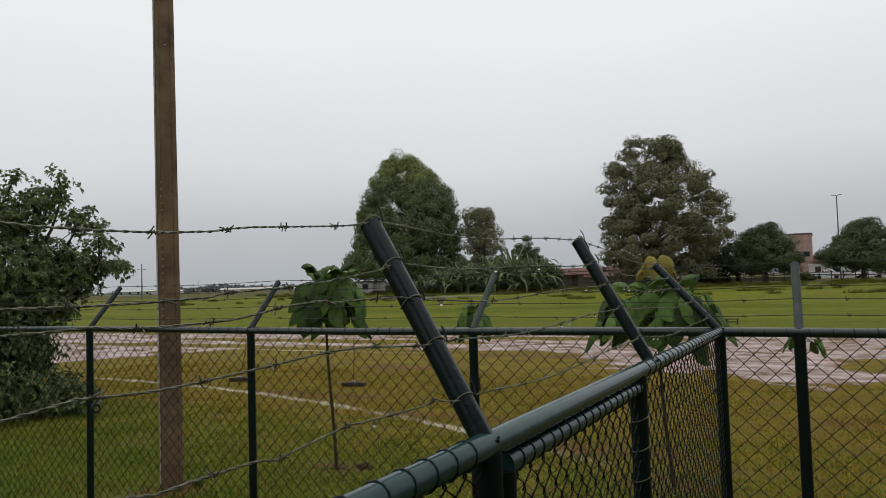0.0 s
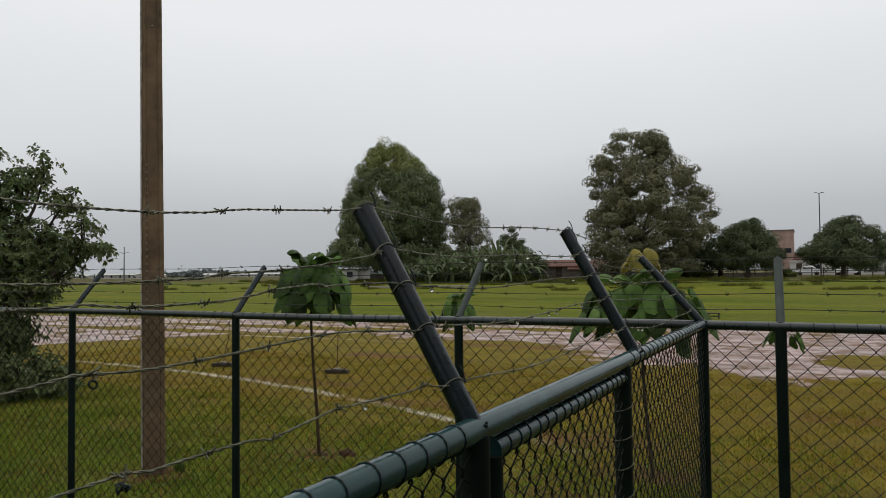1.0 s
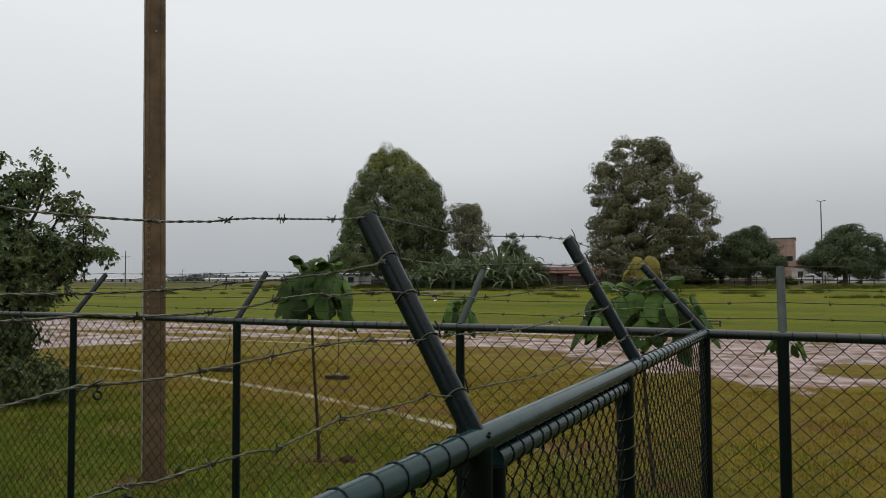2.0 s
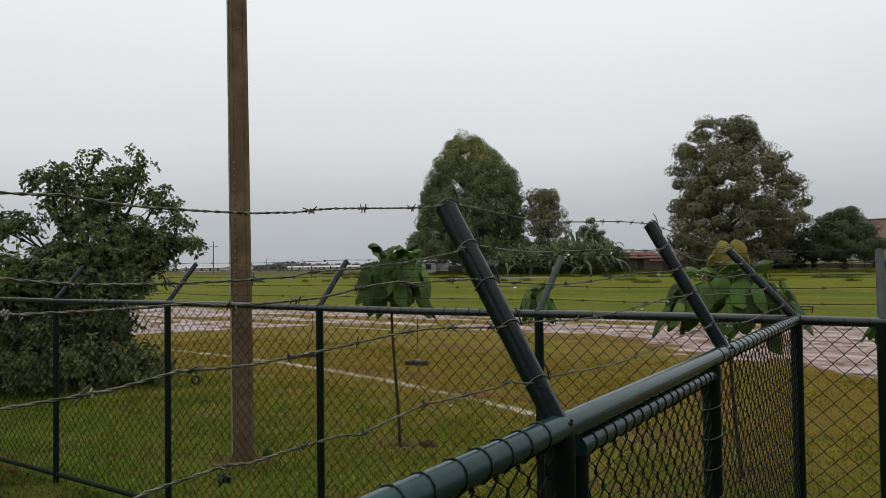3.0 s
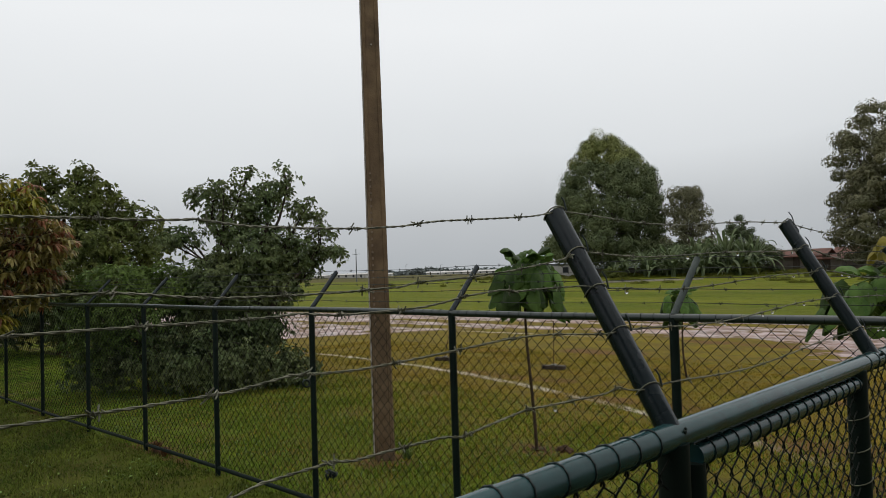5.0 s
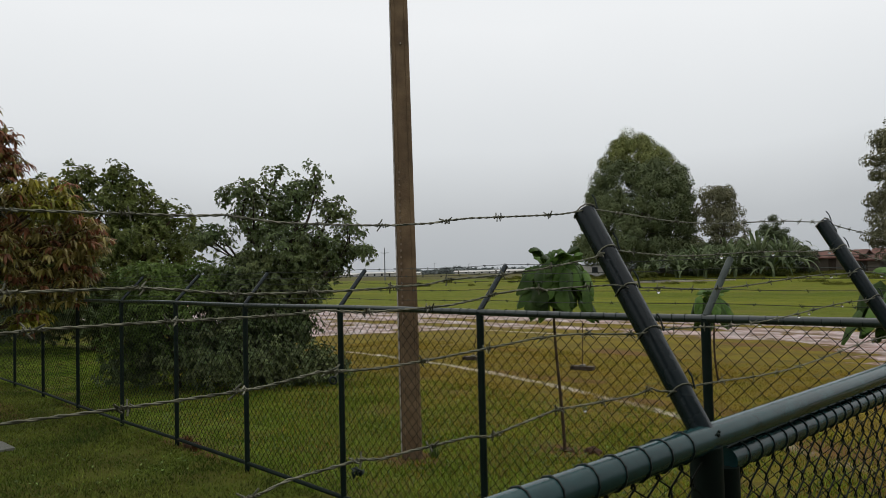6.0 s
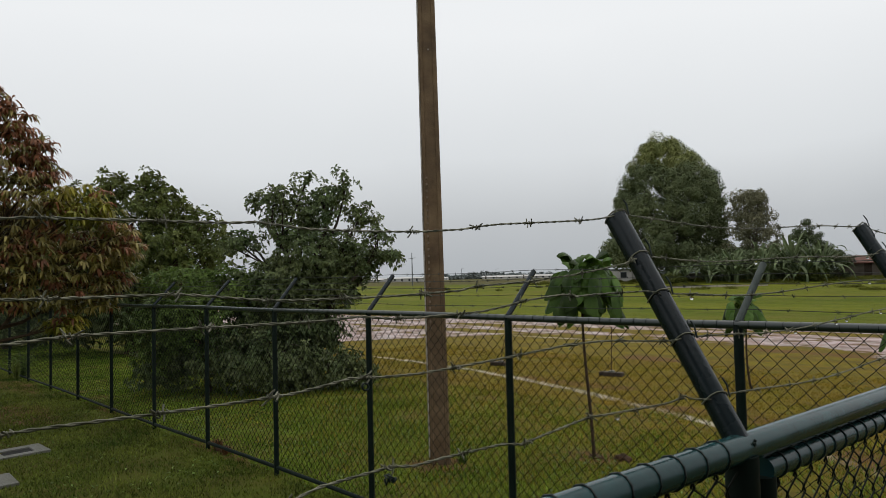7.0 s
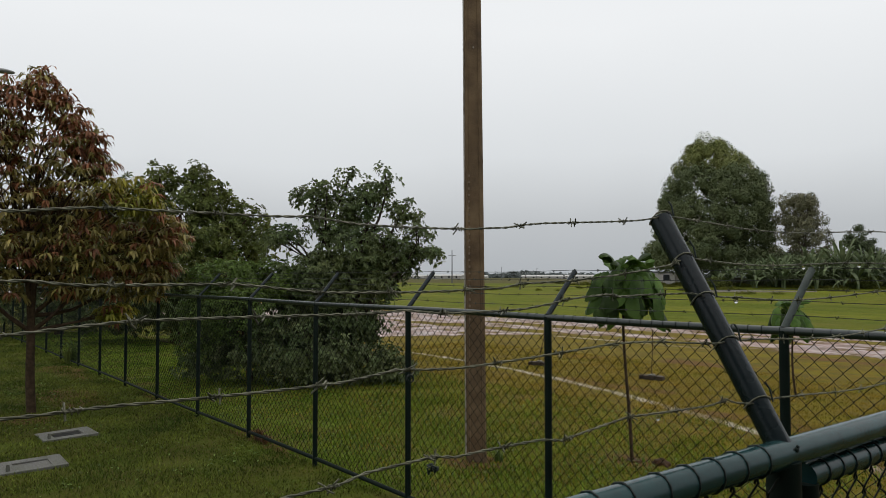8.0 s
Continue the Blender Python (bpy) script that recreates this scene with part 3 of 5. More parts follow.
# ---- the concrete pole ----
def concrete_pole(x, y, height, turn):
    pole = empty("utility_pole", "tall wet brown concrete utility pole standing in the grass", "pole", at=(x, y, 0))
    pole.rotation_euler = (0, radians(-0.45), turn)

    def section(z, s):
        w, d, r, c = 0.125 * s, 0.10 * s, 0.035, 0.018
        return [(-w, -d + c, z), (-w + c, -d, z), (-w + 0.05, -d, z), (-w + 0.06, -d + r * 0.4, z), (w - 0.06, -d + r * 0.4, z), (w - 0.05, -d, z), (w - c, -d, z), (w, -d + c, z),
                (w, d - c, z), (w - c, d, z), (-w + c, d, z), (-w, d - c, z)]
    zs = np.linspace(-0.1, height, 30)
    vs, fs = [], []
    for i, z in enumerate(zs):
        vs += section(z, 1.06 - 0.022 * z)
    for i in range(len(zs) - 1):
        for j in range(12):
            jn = (j + 1) % 12
            fs.append((i * 12 + j, i * 12 + jn, (i + 1) * 12 + jn, (i + 1) * 12 + j))
    fs.append(tuple(range((len(zs) - 1) * 12, len(zs) * 12)))
    mesh_object("shaft", vs, fs, M_CONC, pole)
    first = part("foothold_notch", box_bm((0.026, 0.014, 0.030), (0, 0, 0), 0.006), M_NOTCH, pole)
    for k in range(24):
        ob = first
        if k:
            ob = first.copy()
            scene.collection.objects.link(ob)
        z = 1.75 + 0.085 * k
        ob.location = (-0.125 * (1.06 - 0.022 * z) + 0.058, -0.10 * (1.06 - 0.022 * z) + 0.004, z)
    for z in (5.4, 7.2):
        tubes("bolt", [[(0.01, -0.07, z), (0.01, -0.10, z)]], 0.011, M_CONCEDGE, pole, 8)
    # pale strip that paints the pole's lit narrow left side
    edge = [(-0.125 * (1.06 - 0.022 * z) - 0.002, -0.10 * (1.06 - 0.022 * z) + 0.012, z) for z in np.linspace(0.1, 8.9, 12)]
    tubes("lit_edge", [edge], 0.010, M_CONCEDGE, pole, 6, "pale strip for the lit left edge")
    return pole


concrete_pole(-4.93, 1.77, 9.0, radians(49))


# ---- loose wire on the near strands ----
def wire_ring(name, at, radius, turns, label):
    a = np.linspace(0, 2 * np.pi * turns, 14 * turns)
    loop = np.stack([0.002 * np.sin(a * 0.7), radius * np.sin(a) * (1 + 0.05 * np.sin(3 * a)), -radius + radius * np.cos(a)], -1)
    ob = tubes(name, [loop + np.array(at)], 0.0013, M_TIE, short_fence, 6, label)
    return ob


wire_ring("wire_ring", (1.452, -3.943, 2.256), 0.0042, 1, "small dark wire ring")
rng_k = np.random.default_rng(395)
tangle = np.cumsum(rng_k.normal(0, 0.0032, (22, 3)), 0)
tubes("wire_knot", [tangle - tangle.mean(0) + np.array((1.514, -3.953, 2.151))], 0.0015, M_TIE, short_fence, 5, "tangled tie wire")
slip = np.array([(1.303, -1.745, 2.530), (1.312, -1.74, 2.545), (1.330, -1.735, 2.528), (1.348, -1.74, 2.498), (1.352, -1.75, 2.468), (1.342, -1.775, 2.447)])
tubes("wire_tail", [slip], 0.0021, M_TIE, short_fence, 6)


# ---- rain drops on the near strands ----
M_DROP = bpy.data.materials.new("clear_water")
M_DROP.use_nodes = True
drop_bsdf = M_DROP.node_tree.nodes["Principled BSDF"]
drop_bsdf.inputs["Transmission Weight"].default_value = 1.0
drop_bsdf.inputs["Roughness"].default_value = 0.02
drop_bsdf.inputs["IOR"].default_value = 1.33
drop_rng = random.Random(12)
drop_bm = bmesh.new()
bmesh.ops.create_uvsphere(drop_bm, u_segments=10, v_segments=8, radius=0.0040)
for v in drop_bm.verts:
    v.co.z *= 1.25 if v.co.z < 0 else 1.5
drop = part("rain_drop", drop_bm, M_DROP, short_fence, "clear hanging rain drop", smooth=True)
for k in range(16):
    strand = STRANDS[-1 - k % 4]
    near_pts = strand[(strand[:, 1] > -3.5) & (strand[:, 1] < -1.0)]
    p = near_pts[drop_rng.randrange(len(near_pts))]
    ob = drop
    if k:
        ob = drop.copy()
        scene.collection.objects.link(ob)
    ob.location = (p[0], p[1], p[2] - 0.008)


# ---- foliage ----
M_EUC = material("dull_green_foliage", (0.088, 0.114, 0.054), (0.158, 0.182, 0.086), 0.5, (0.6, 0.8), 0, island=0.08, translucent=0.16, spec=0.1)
# crown-top leaves: yellower new growth, with top light put into the colour
M_EUCTOP = material("lit_olive_foliage", (0.150, 0.172, 0.060), (0.245, 0.262, 0.090), 0.4, (0.6, 0.8), 0, island=0.08, translucent=0.16, spec=0.1)
M_GUM = material("grey_green_foliage", (0.110, 0.114, 0.066), (0.205, 0.195, 0.116), 0.5, (0.6, 0.8), 0, island=0.08, translucent=0.16, spec=0.08)
M_ROUND = material("deep_green_foliage", (0.062, 0.084, 0.042), (0.112, 0.136, 0.066), 0.6, (0.6, 0.8), 0, island=0.2, translucent=0.2, spec=0.12)
M_BANANA = material("pale_banana_leaf", (0.085, 0.125, 0.055), (0.185, 0.220, 0.110), 0.8, (0.5, 0.7), 0, island=0.4, translucent=0.3, spec=0.2)
M_BUSH = material("dark_glossy_leaf", (0.066, 0.104, 0.036), (0.158, 0.184, 0.074), 1.2, (0.34, 0.50), 0, island=0.5, translucent=0.28, spec=0.24)
M_SHRUB = material("fresh_green_leaf", (0.066, 0.112, 0.022), (0.135, 0.190, 0.046), 1.2, (0.4, 0.6), 0, island=0.45, translucent=0.28, spec=0.2)
M_WILD = material("olive_leaf", (0.068, 0.096, 0.022), (0.145, 0.160, 0.044), 0.9, (0.45, 0.65), 0, island=0.45, translucent=0.22, spec=0.2)
M_MANGORED = material("reddish_brown_mango_leaf", (0.150, 0.062, 0.032), (0.300, 0.128, 0.060), 1.5, (0.4, 0.6), 0, island=0.5, translucent=0.3, spec=0.2)
M_MANGO = material("olive_mango_leaf", (0.135, 0.125, 0.032), (0.290, 0.228, 0.070), 1.5, (0.3, 0.5), 0, island=0.5, translucent=0.28, spec=0.3)
M_MANGOYELLOW = material("yellow_green_mango_leaf", (0.150, 0.165, 0.016), (0.290, 0.245, 0.034), 1.5, (0.4, 0.55), 0, island=0.4, translucent=0.3, spec=0.25)
M_SAPLEAF = material("broad_green_sapling_leaf", (0.036, 0.078, 0.014), (0.085, 0.142, 0.032), 6, (0.35, 0.55), 0.25, 40, piece=0.6, translucent=0.30, spec=0.13)
M_SAPYELLOW = material("yellowing_sapling_leaf", (0.125, 0.112, 0.014), (0.24, 0.195, 0.03), 6, (0.45, 0.65), 0.15, 40, piece=0.25, translucent=0.3, spec=0.2)
# distant leaf colour, paled and greyed to hold the haze
M_HAZE = material("haze_tinted_foliage", (0.14, 0.165, 0.16), (0.20, 0.22, 0.215), 0.05, (0.8, 0.9), 0, island=0.3)


def unit(v):
    return v / (np.linalg.norm(v, axis=-1, keepdims=True) + 1e-9)


def leaf_mesh(name, centre, out, length, width, mat, parent, rng, droop=0.3, fold=0.25, spread=0.8, label=""):
    """Folded leaf blades, one four-cornered face each, facing more or less outwards."""
    n = len(centre)
    nrm = unit(out + rng.normal(0, spread, (n, 3)) + np.array([0, 0, 0.35]))
    ax = unit(np.cross(nrm, rng.normal(0, 1, (n, 3))))
    ax = unit(ax + np.array([0, 0, -droop]))
    side = unit(np.cross(nrm, ax))
    nrm = np.cross(ax, side)
    ln = (length * rng.uniform(0.65, 1.25, n))[:, None]
    wd = (width * rng.uniform(0.7, 1.2, n))[:, None]
    base = centre - ax * ln * 0.5
    tip = centre + ax * ln * 0.5
    left = centre - ax * ln * 0.06 + side * wd * 0.5 + nrm * wd * fold
    right = centre - ax * ln * 0.06 - side * wd * 0.5 + nrm * wd * fold
    v = np.stack([base, right, tip, left], 1).reshape(-1, 3)
    f = np.arange(4 * n).reshape(-1, 4)
    ob = big_mesh(name, v, f, mat, parent, label)
    return ob


def rosette_mesh(name, centre, out, length, width, mat, parent, rng, per=7):
    """Bunches of leaves that spread from the ends of twigs, per leaves a bunch."""
    n = len(centre)
    tip_way = unit(out + rng.normal(0, 0.3, (n, 3)) + np.array([0, 0, 0.45]))
    c, w = np.repeat(centre, per, 0), np.repeat(tip_way, per, 0)
    ring = unit(np.cross(w, rng.normal(0, 1, (n * per, 3))))
    ax = unit(ring + w * rng.uniform(-0.15, 0.75, (n * per, 1)) + np.array([0, 0, -0.12]))
    side = unit(np.cross(ax, w))
    up = np.cross(side, ax)
    ln = (length * np.repeat(rng.uniform(0.7, 1.2, n), per) * rng.uniform(0.75, 1.15, n * per))[:, None]
    wd = width * ln / length
    mid = c + ax * ln * 0.55
    end = c + ax * ln - np.array([0, 0, 1.0]) * ln * 0.16
    v = np.stack([c + ax * ln * 0.06, mid - side * wd * 0.5 + up * wd * 0.2, end, mid + side * wd * 0.5 + up * wd * 0.2], 1).reshape(-1, 3)
    return big_mesh(name, v, np.arange(4 * n * per).reshape(-1, 4), mat, parent)


def crown_points(lobes, clump, per_clump, density, rng, shell=0.5, flat=0.75, puffy=False):
    """Leaf places in many small clumps over and within ellipsoid lobes; returns places, outward ways and clump centres."""
    cs, outs, hearts = [], [], []
    for cx, cy, cz, rx, ry, rz in lobes:
        area = 4 * np.pi * ((rx * ry) ** 1.6 / 3 + (rx * rz) ** 1.6 / 3 + (ry * rz) ** 1.6 / 3) ** (1 / 1.6)
        k = max(5, int(area / (clump * clump) * density))
        d = unit(rng.normal(0, 1, (k, 3)))
        r = 1 - shell * rng.random(k) ** 1.7
        r *= rng.uniform(0.86, 1.10, k)
        heart = np.array([cx, cy, cz]) + d * np.array([rx, ry, rz]) * r[:, None]
        if puffy:
            heart -= d * clump * 0.45
        hearts.append(heart)
        size = clump * rng.uniform(0.55, 1.25, k)
        q = rng.normal(0, 1, (k, per_clump, 3))
        q = unit(q) * rng.random((k, per_clump, 1)) ** (0.15 if puffy else 0.45)
        p = heart[:, None] + q * size[:, None, None] * np.array([1, 1, flat])
        o = unit(q + (0.3 if puffy else 0.7) * d[:, None])
        cs.append(p.reshape(-1, 3))
        outs.append(o.reshape(-1, 3))
    return np.vstack(cs), np.vstack(outs), np.vstack(hearts)


def limb(a, b, rng, bend=0.12, n=7):
    a, b = np.array(a, float), np.array(b, float)
    t = np.linspace(0, 1, n)[:, None]
    p = a + (b - a) * t
    ln = np.linalg.norm(b - a)
    p += np.sin(t * np.pi) * rng.normal(0, bend * ln * 0.5, 3) + np.sin(t * 2 * np.pi) * rng.normal(0, bend * ln * 0.2, 3)
    p[:, 2] += (np.sin(t * np.pi) * bend * ln * 0.4)[:, 0]
    return p


def tree(name, label, base, trunk_r, fork, lobes, mats, clump, per_clump, leaf, seed, density=0.5, shell=0.5, droop=0.3, twigs=60, bark=M_BARK, spread=0.8, category="tree", flat=0.75, puffy=False, bunch=0):
    """A tapered trunk with limbs and twigs, and a crown of leaf clumps. lobes: (centre, radii, which of mats)."""
    rng = np.random.default_rng(seed)
    ob = empty(name, label, category, at=base)
    fork = np.array(fork, float)
    trunk = limb((0, 0, -0.15), fork, rng, 0.05, 9)
    tubes("trunk", [trunk], [np.linspace(trunk_r * 1.25, trunk_r * 0.75, 9)], bark, ob, 10)
    lines, radii = [], []
    groups = {}
    for row in lobes:
        groups.setdefault(row[6] if len(row) > 6 else 0, []).append(row[:6])
    hearts_all = []
    for k, rows in groups.items():
        c, o, h = crown_points(rows, clump, per_clump // bunch if bunch else per_clump, density, rng, shell, flat, puffy)
        if bunch:
            rosette_mesh("crown", c, o, leaf[0], leaf[1], mats[k], ob, rng, bunch)
        else:
            leaf_mesh("crown", c, o, leaf[0], leaf[1], mats[k], ob, rng, droop, spread=spread)
        hearts_all.append(h)
    hearts = np.vstack(hearts_all)
    for row in lobes:
        line = limb(trunk[-2 - rng.integers(0, 3)], row[:3], rng, 0.16)
        lines.append(line)
        radii.append(np.linspace(trunk_r * 0.55, trunk_r * 0.16, len(line)))
    ends = np.array([ln[-1] for ln in lines])
    for h in hearts[rng.permutation(len(hearts))[:twigs]]:
        k = int(np.argmin(np.linalg.norm(ends - h, axis=1)))
        line = limb(lines[k][rng.integers(3, 7)], h, rng, 0.15)
        lines.append(line)
        radii.append(np.linspace(trunk_r * 0.18, trunk_r * 0.05, len(line)))
    tubes("branchwork", lines, radii, bark, ob, 6, caps=False)
    return ob


def gz(y):
    return float(ground_height(0, y))


# ---- far trees ----
def billowy_tree(name, label, base, trunk_r, fork, rows, mats, lobe, count, leaves, leaf, seed, flat=0.7, depth=0.35, bark=M_BARKGREY, top_from=99.0, hang=0.15, limbs=14, turn=0.5):
    """A tree whose crown fills an outline: rows of height, reach to one side and to the other. Its lobes are tufts of leaf blades, each round on top and open beneath."""
    rng = np.random.default_rng(seed)
    ob = empty(name, label, "tree", at=base)
    ob.rotation_euler = (0, 0, turn)
    rows = np.array(rows, float)
    hs, lo, hi = rows[:, 0], rows[:, 1], rows[:, 2]
    zz = np.linspace(hs.min(), hs.max(), 200)
    wide = np.interp(zz, hs, (lo + hi) / 2) + 0.4
    z = rng.choice(zz, count, p=wide / wide.sum()) + rng.normal(0, 0.1, count)
    a = rng.uniform(0, 2 * np.pi, count)
    left, right = np.interp(z, hs, lo), np.interp(z, hs, hi)
    reach = np.where(np.cos(a) < 0, left, right)
    size = lobe * rng.uniform(0.65, 1.3, count)
    r = np.maximum(reach - size * 0.45, 0.1) * (1 - depth * rng.random(count) ** 1.6)
    r = np.where(rng.random(count) < 0.28, np.maximum(reach - size, 0.1) * rng.uniform(0.25, 0.85, count), r)
    heart = np.stack([np.cos(a) * r, np.sin(a) * r * 0.92, z - size * flat * 0.6], -1)
    q = unit(rng.normal(0, 1, (count, leaves, 3)))
    crumple = 1 + 0.20 * np.sin(q[..., :1] * 7 + a[:, None, None] * 5) * np.sin(q[..., 1:2] * 6 + z[:, None, None] * 3)
    p = heart[:, None] + q * crumple * size[:, None, None] * np.array([1, 1, flat]) * rng.uniform(0.90, 1.04, (count, leaves, 1))
    keep_out = unit(q + 0.25 * unit(heart - np.array([0, 0, hs.mean()]))[:, None])
    upper = z > top_from
    for k, pick in ((0, ~upper), (1, upper)):
        if pick.any():
            leaf_mesh("crown", p[pick].reshape(-1, 3), keep_out[pick].reshape(-1, 3), leaf[0], leaf[1], mats[k], ob, rng, hang, fold=0.12, spread=0.16)
    trunk = limb((0, 0, -0.2), fork, rng, 0.04, 9)
    tubes("trunk", [trunk], [np.linspace(trunk_r * 1.3, trunk_r * 0.8, 9)], bark, ob, 10)
    lines, radii = [], []
    mains = []
    for k in range(limbs):
        t = heart[rng.integers(0, count)] * np.array([0.7, 0.7, 1.0])
        line = limb(trunk[-1 - rng.integers(0, 3)], t, rng, 0.12)
        mains.append(line)
        lines.append(line)
        radii.append(np.linspace(trunk_r * 0.5, trunk_r * 0.14, 7))
    tips = np.array([m[4] for m in mains])
    for h in heart[rng.permutation(count)[:60]]:
        k = int(np.argmin(np.linalg.norm(tips - h, axis=1)))
        lines.append(limb(mains[k][rng.integers(2, 6)], h, rng, 0.12))
        radii.append(np.linspace(trunk_r * 0.16, trunk_r * 0.05, 7))
    tubes("branchwork", lines, radii, bark, ob, 6, caps=False)
    return ob


z0 = gz(95)
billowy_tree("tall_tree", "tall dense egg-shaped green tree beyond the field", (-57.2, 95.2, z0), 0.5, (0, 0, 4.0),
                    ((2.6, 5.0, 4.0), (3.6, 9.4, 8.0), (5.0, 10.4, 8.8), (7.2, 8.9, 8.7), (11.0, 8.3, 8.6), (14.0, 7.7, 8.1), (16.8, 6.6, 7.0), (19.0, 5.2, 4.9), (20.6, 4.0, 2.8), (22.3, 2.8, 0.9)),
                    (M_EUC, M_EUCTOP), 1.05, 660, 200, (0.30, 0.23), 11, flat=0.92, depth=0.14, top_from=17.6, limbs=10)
billowy_tree("tall_tree", "smaller loose-crowned green tree beside the tall one", (-44.7, 96, z0), 0.28, (0, 0, 4.0),
             ((2.0, 3.0, 3.4), (5.0, 3.5, 4.0), (8.0, 3.7, 3.9), (10.0, 3.5, 3.2), (12.0, 2.7, 2.1), (13.4, 1.6, 0.8)),
             (M_GUM, M_GUM), 0.85, 120, 170, (0.27, 0.19), 12, flat=0.9, depth=0.7, hang=0.3)
billowy_tree("gum_tree", "tall open-crowned gum tree with visible pale limbs", (-17.2, 95, z0), 0.5, (-1.6, 0, 5.0),
             ((1.6, 6.0, 6.5), (4.6, 8.2, 8.6), (6.0, 9.0, 9.0), (8.0, 8.8, 9.0), (10.0, 8.1, 9.0), (12.0, 8.0, 8.6), (13.6, 8.2, 8.0), (15.0, 6.8, 6.4), (16.4, 7.4, 4.9), (17.8, 7.7, 3.3), (19.0, 6.2, 3.3), (20.0, 4.4, 1.8)),
             (M_GUM, M_GUM), 1.05, 440, 210, (0.29, 0.21), 13, flat=0.70, depth=0.45, hang=0.15, limbs=14, turn=0.1)
billowy_tree("round_tree", "low round-crowned dark green field tree", (-5.1, 100, gz(100)), 0.32, (0, 0, 1.5),
             ((2.0, 3.6, 3.8), (2.8, 4.7, 4.7), (3.8, 4.8, 4.7), (5.2, 4.2, 4.1), (6.6, 2.9, 2.9), (7.7, 1.2, 1.3)),
             (M_ROUND, M_ROUND), 0.80, 200, 190, (0.24, 0.16), 14, flat=0.8, depth=0.4, turn=0.0)
billowy_tree("round_tree", "spreading dark green field tree beside a lamp", (6.0, 100, gz(100)), 0.32, (0, 0, 1.5),
             ((1.7, 3.6, 5.4), (2.4, 5.0, 6.4), (3.8, 5.2, 6.4), (5.0, 4.0, 5.6), (6.4, 2.4, 3.8), (7.6, 0.6, 2.2)),
             (M_ROUND, M_ROUND), 0.80, 220, 190, (0.24, 0.16), 15, flat=0.75, depth=0.4, turn=0.0)
tree("dark_tree", "dark low tree behind the gum tree", (-9.0, 104, gz(104)), 0.3, (0, 0, 1.6),
     [(0.5, 0, 3.4, 3.2, 3, 2.2), (-4.5, 0, 2.8, 3.4, 3, 2.0)], (M_ROUND,), 0.75, 22, (0.55, 0.28), 16, density=0.8, shell=0.3)


def banana_plant(at, height, seed):
    rng = np.random.default_rng(seed)
    ob = empty("banana_plant", "banana plant with long pale torn leaves", "banana plant", "banana plants by the field", at=at)
    tubes("stem", [limb((0, 0, -0.1), (0.1, 0, height * 0.34), rng, 0.04)], [np.linspace(0.16, 0.10, 7)], M_BANANA, ob, 8)
    vs, fs, n = [], [], 0
    for k in range(24):
        a = rng.uniform(0, 6.283)
        ln = height * rng.uniform(0.5, 0.78)
        rise = rng.uniform(0.15, 1.45)
        t = np.linspace(0, 1, 8)
        run = ln * np.sin(t * 1.3) * math.cos(rise) * 0.9
        up = height * rng.uniform(0.18, 0.34) + ln * (np.sin(rise) * t - 0.48 * t ** 2.6)
        mid = np.stack([run * math.cos(a), run * math.sin(a), up], -1)
        side = np.array([-math.sin(a), math.cos(a), 0])
        w = 0.19 * np.sin(np.clip(t * 0.93 + 0.05, 0, 1) * np.pi) ** 0.6
        for s in (1, -1):
            edge = mid + s * side * w[:, None] + np.array([0, 0, 1.0]) * (w * 0.35 - rng.uniform(0, 0.12, 8))[:, None]
            v = np.stack([mid, edge], 1).reshape(-1, 3)
            q = np.arange(7) * 2
            fs.append(np.stack([q, q + 1, q + 3, q + 2], -1) + n)
            vs.append(v)
            n += len(v)
    big_mesh("leaves", np.vstack(vs), np.vstack(fs), M_BANANA, ob)
    return ob


for k, (x, y, h) in enumerate(((-50.0, 86, 5.2), (-48.0, 88, 6.4), (-46.2, 85, 6.6), (-44.2, 87, 7.6), (-42.4, 85, 7.0), (-40.6, 88, 8.4), (-38.8, 86, 7.4), (-37.2, 88, 9.0), (-35.6, 86, 9.4), (-34.0, 88, 9.0), (-32.4, 87, 7.4),
                               (-54.2, 90, 4.6), (-43.2, 90, 8.2), (-39.8, 90, 8.6), (-46.8, 90, 7.0), (-33.4, 84.5, 5.6), (-37.8, 84, 5.4), (-41.6, 84, 5.2), (-45.2, 84, 5.0))):
    banana_plant((x + 0.5, y, gz(y)), h * 0.93, 60 + k)
billowy_tree("dark_tree", "bushy dark tree behind banana plants", (-36.0, 93, gz(93)), 0.22, (0, 0, 2.0),
             ((0.8, 4.0, 4.6), (2.4, 4.6, 5.4), (3.6, 3.2, 4.6), (4.6, 2.4, 2.2), (6.0, 1.9, 1.7), (7.6, 0.9, 0.7)), (M_ROUND, M_ROUND), 0.70, 150, 150, (0.24, 0.15), 17, depth=0.5)
billowy_tree("dark_tree", "low dark bushes behind banana plants", (-45.0, 93, gz(93)), 0.2, (0, 0, 1.2),
             ((0.6, 5.5, 5.5), (2.0, 6.0, 6.0), (3.4, 4.4, 5.0), (4.4, 1.8, 2.6)), (M_ROUND, M_ROUND), 0.75, 150, 130, (0.24, 0.15), 18, depth=0.5)
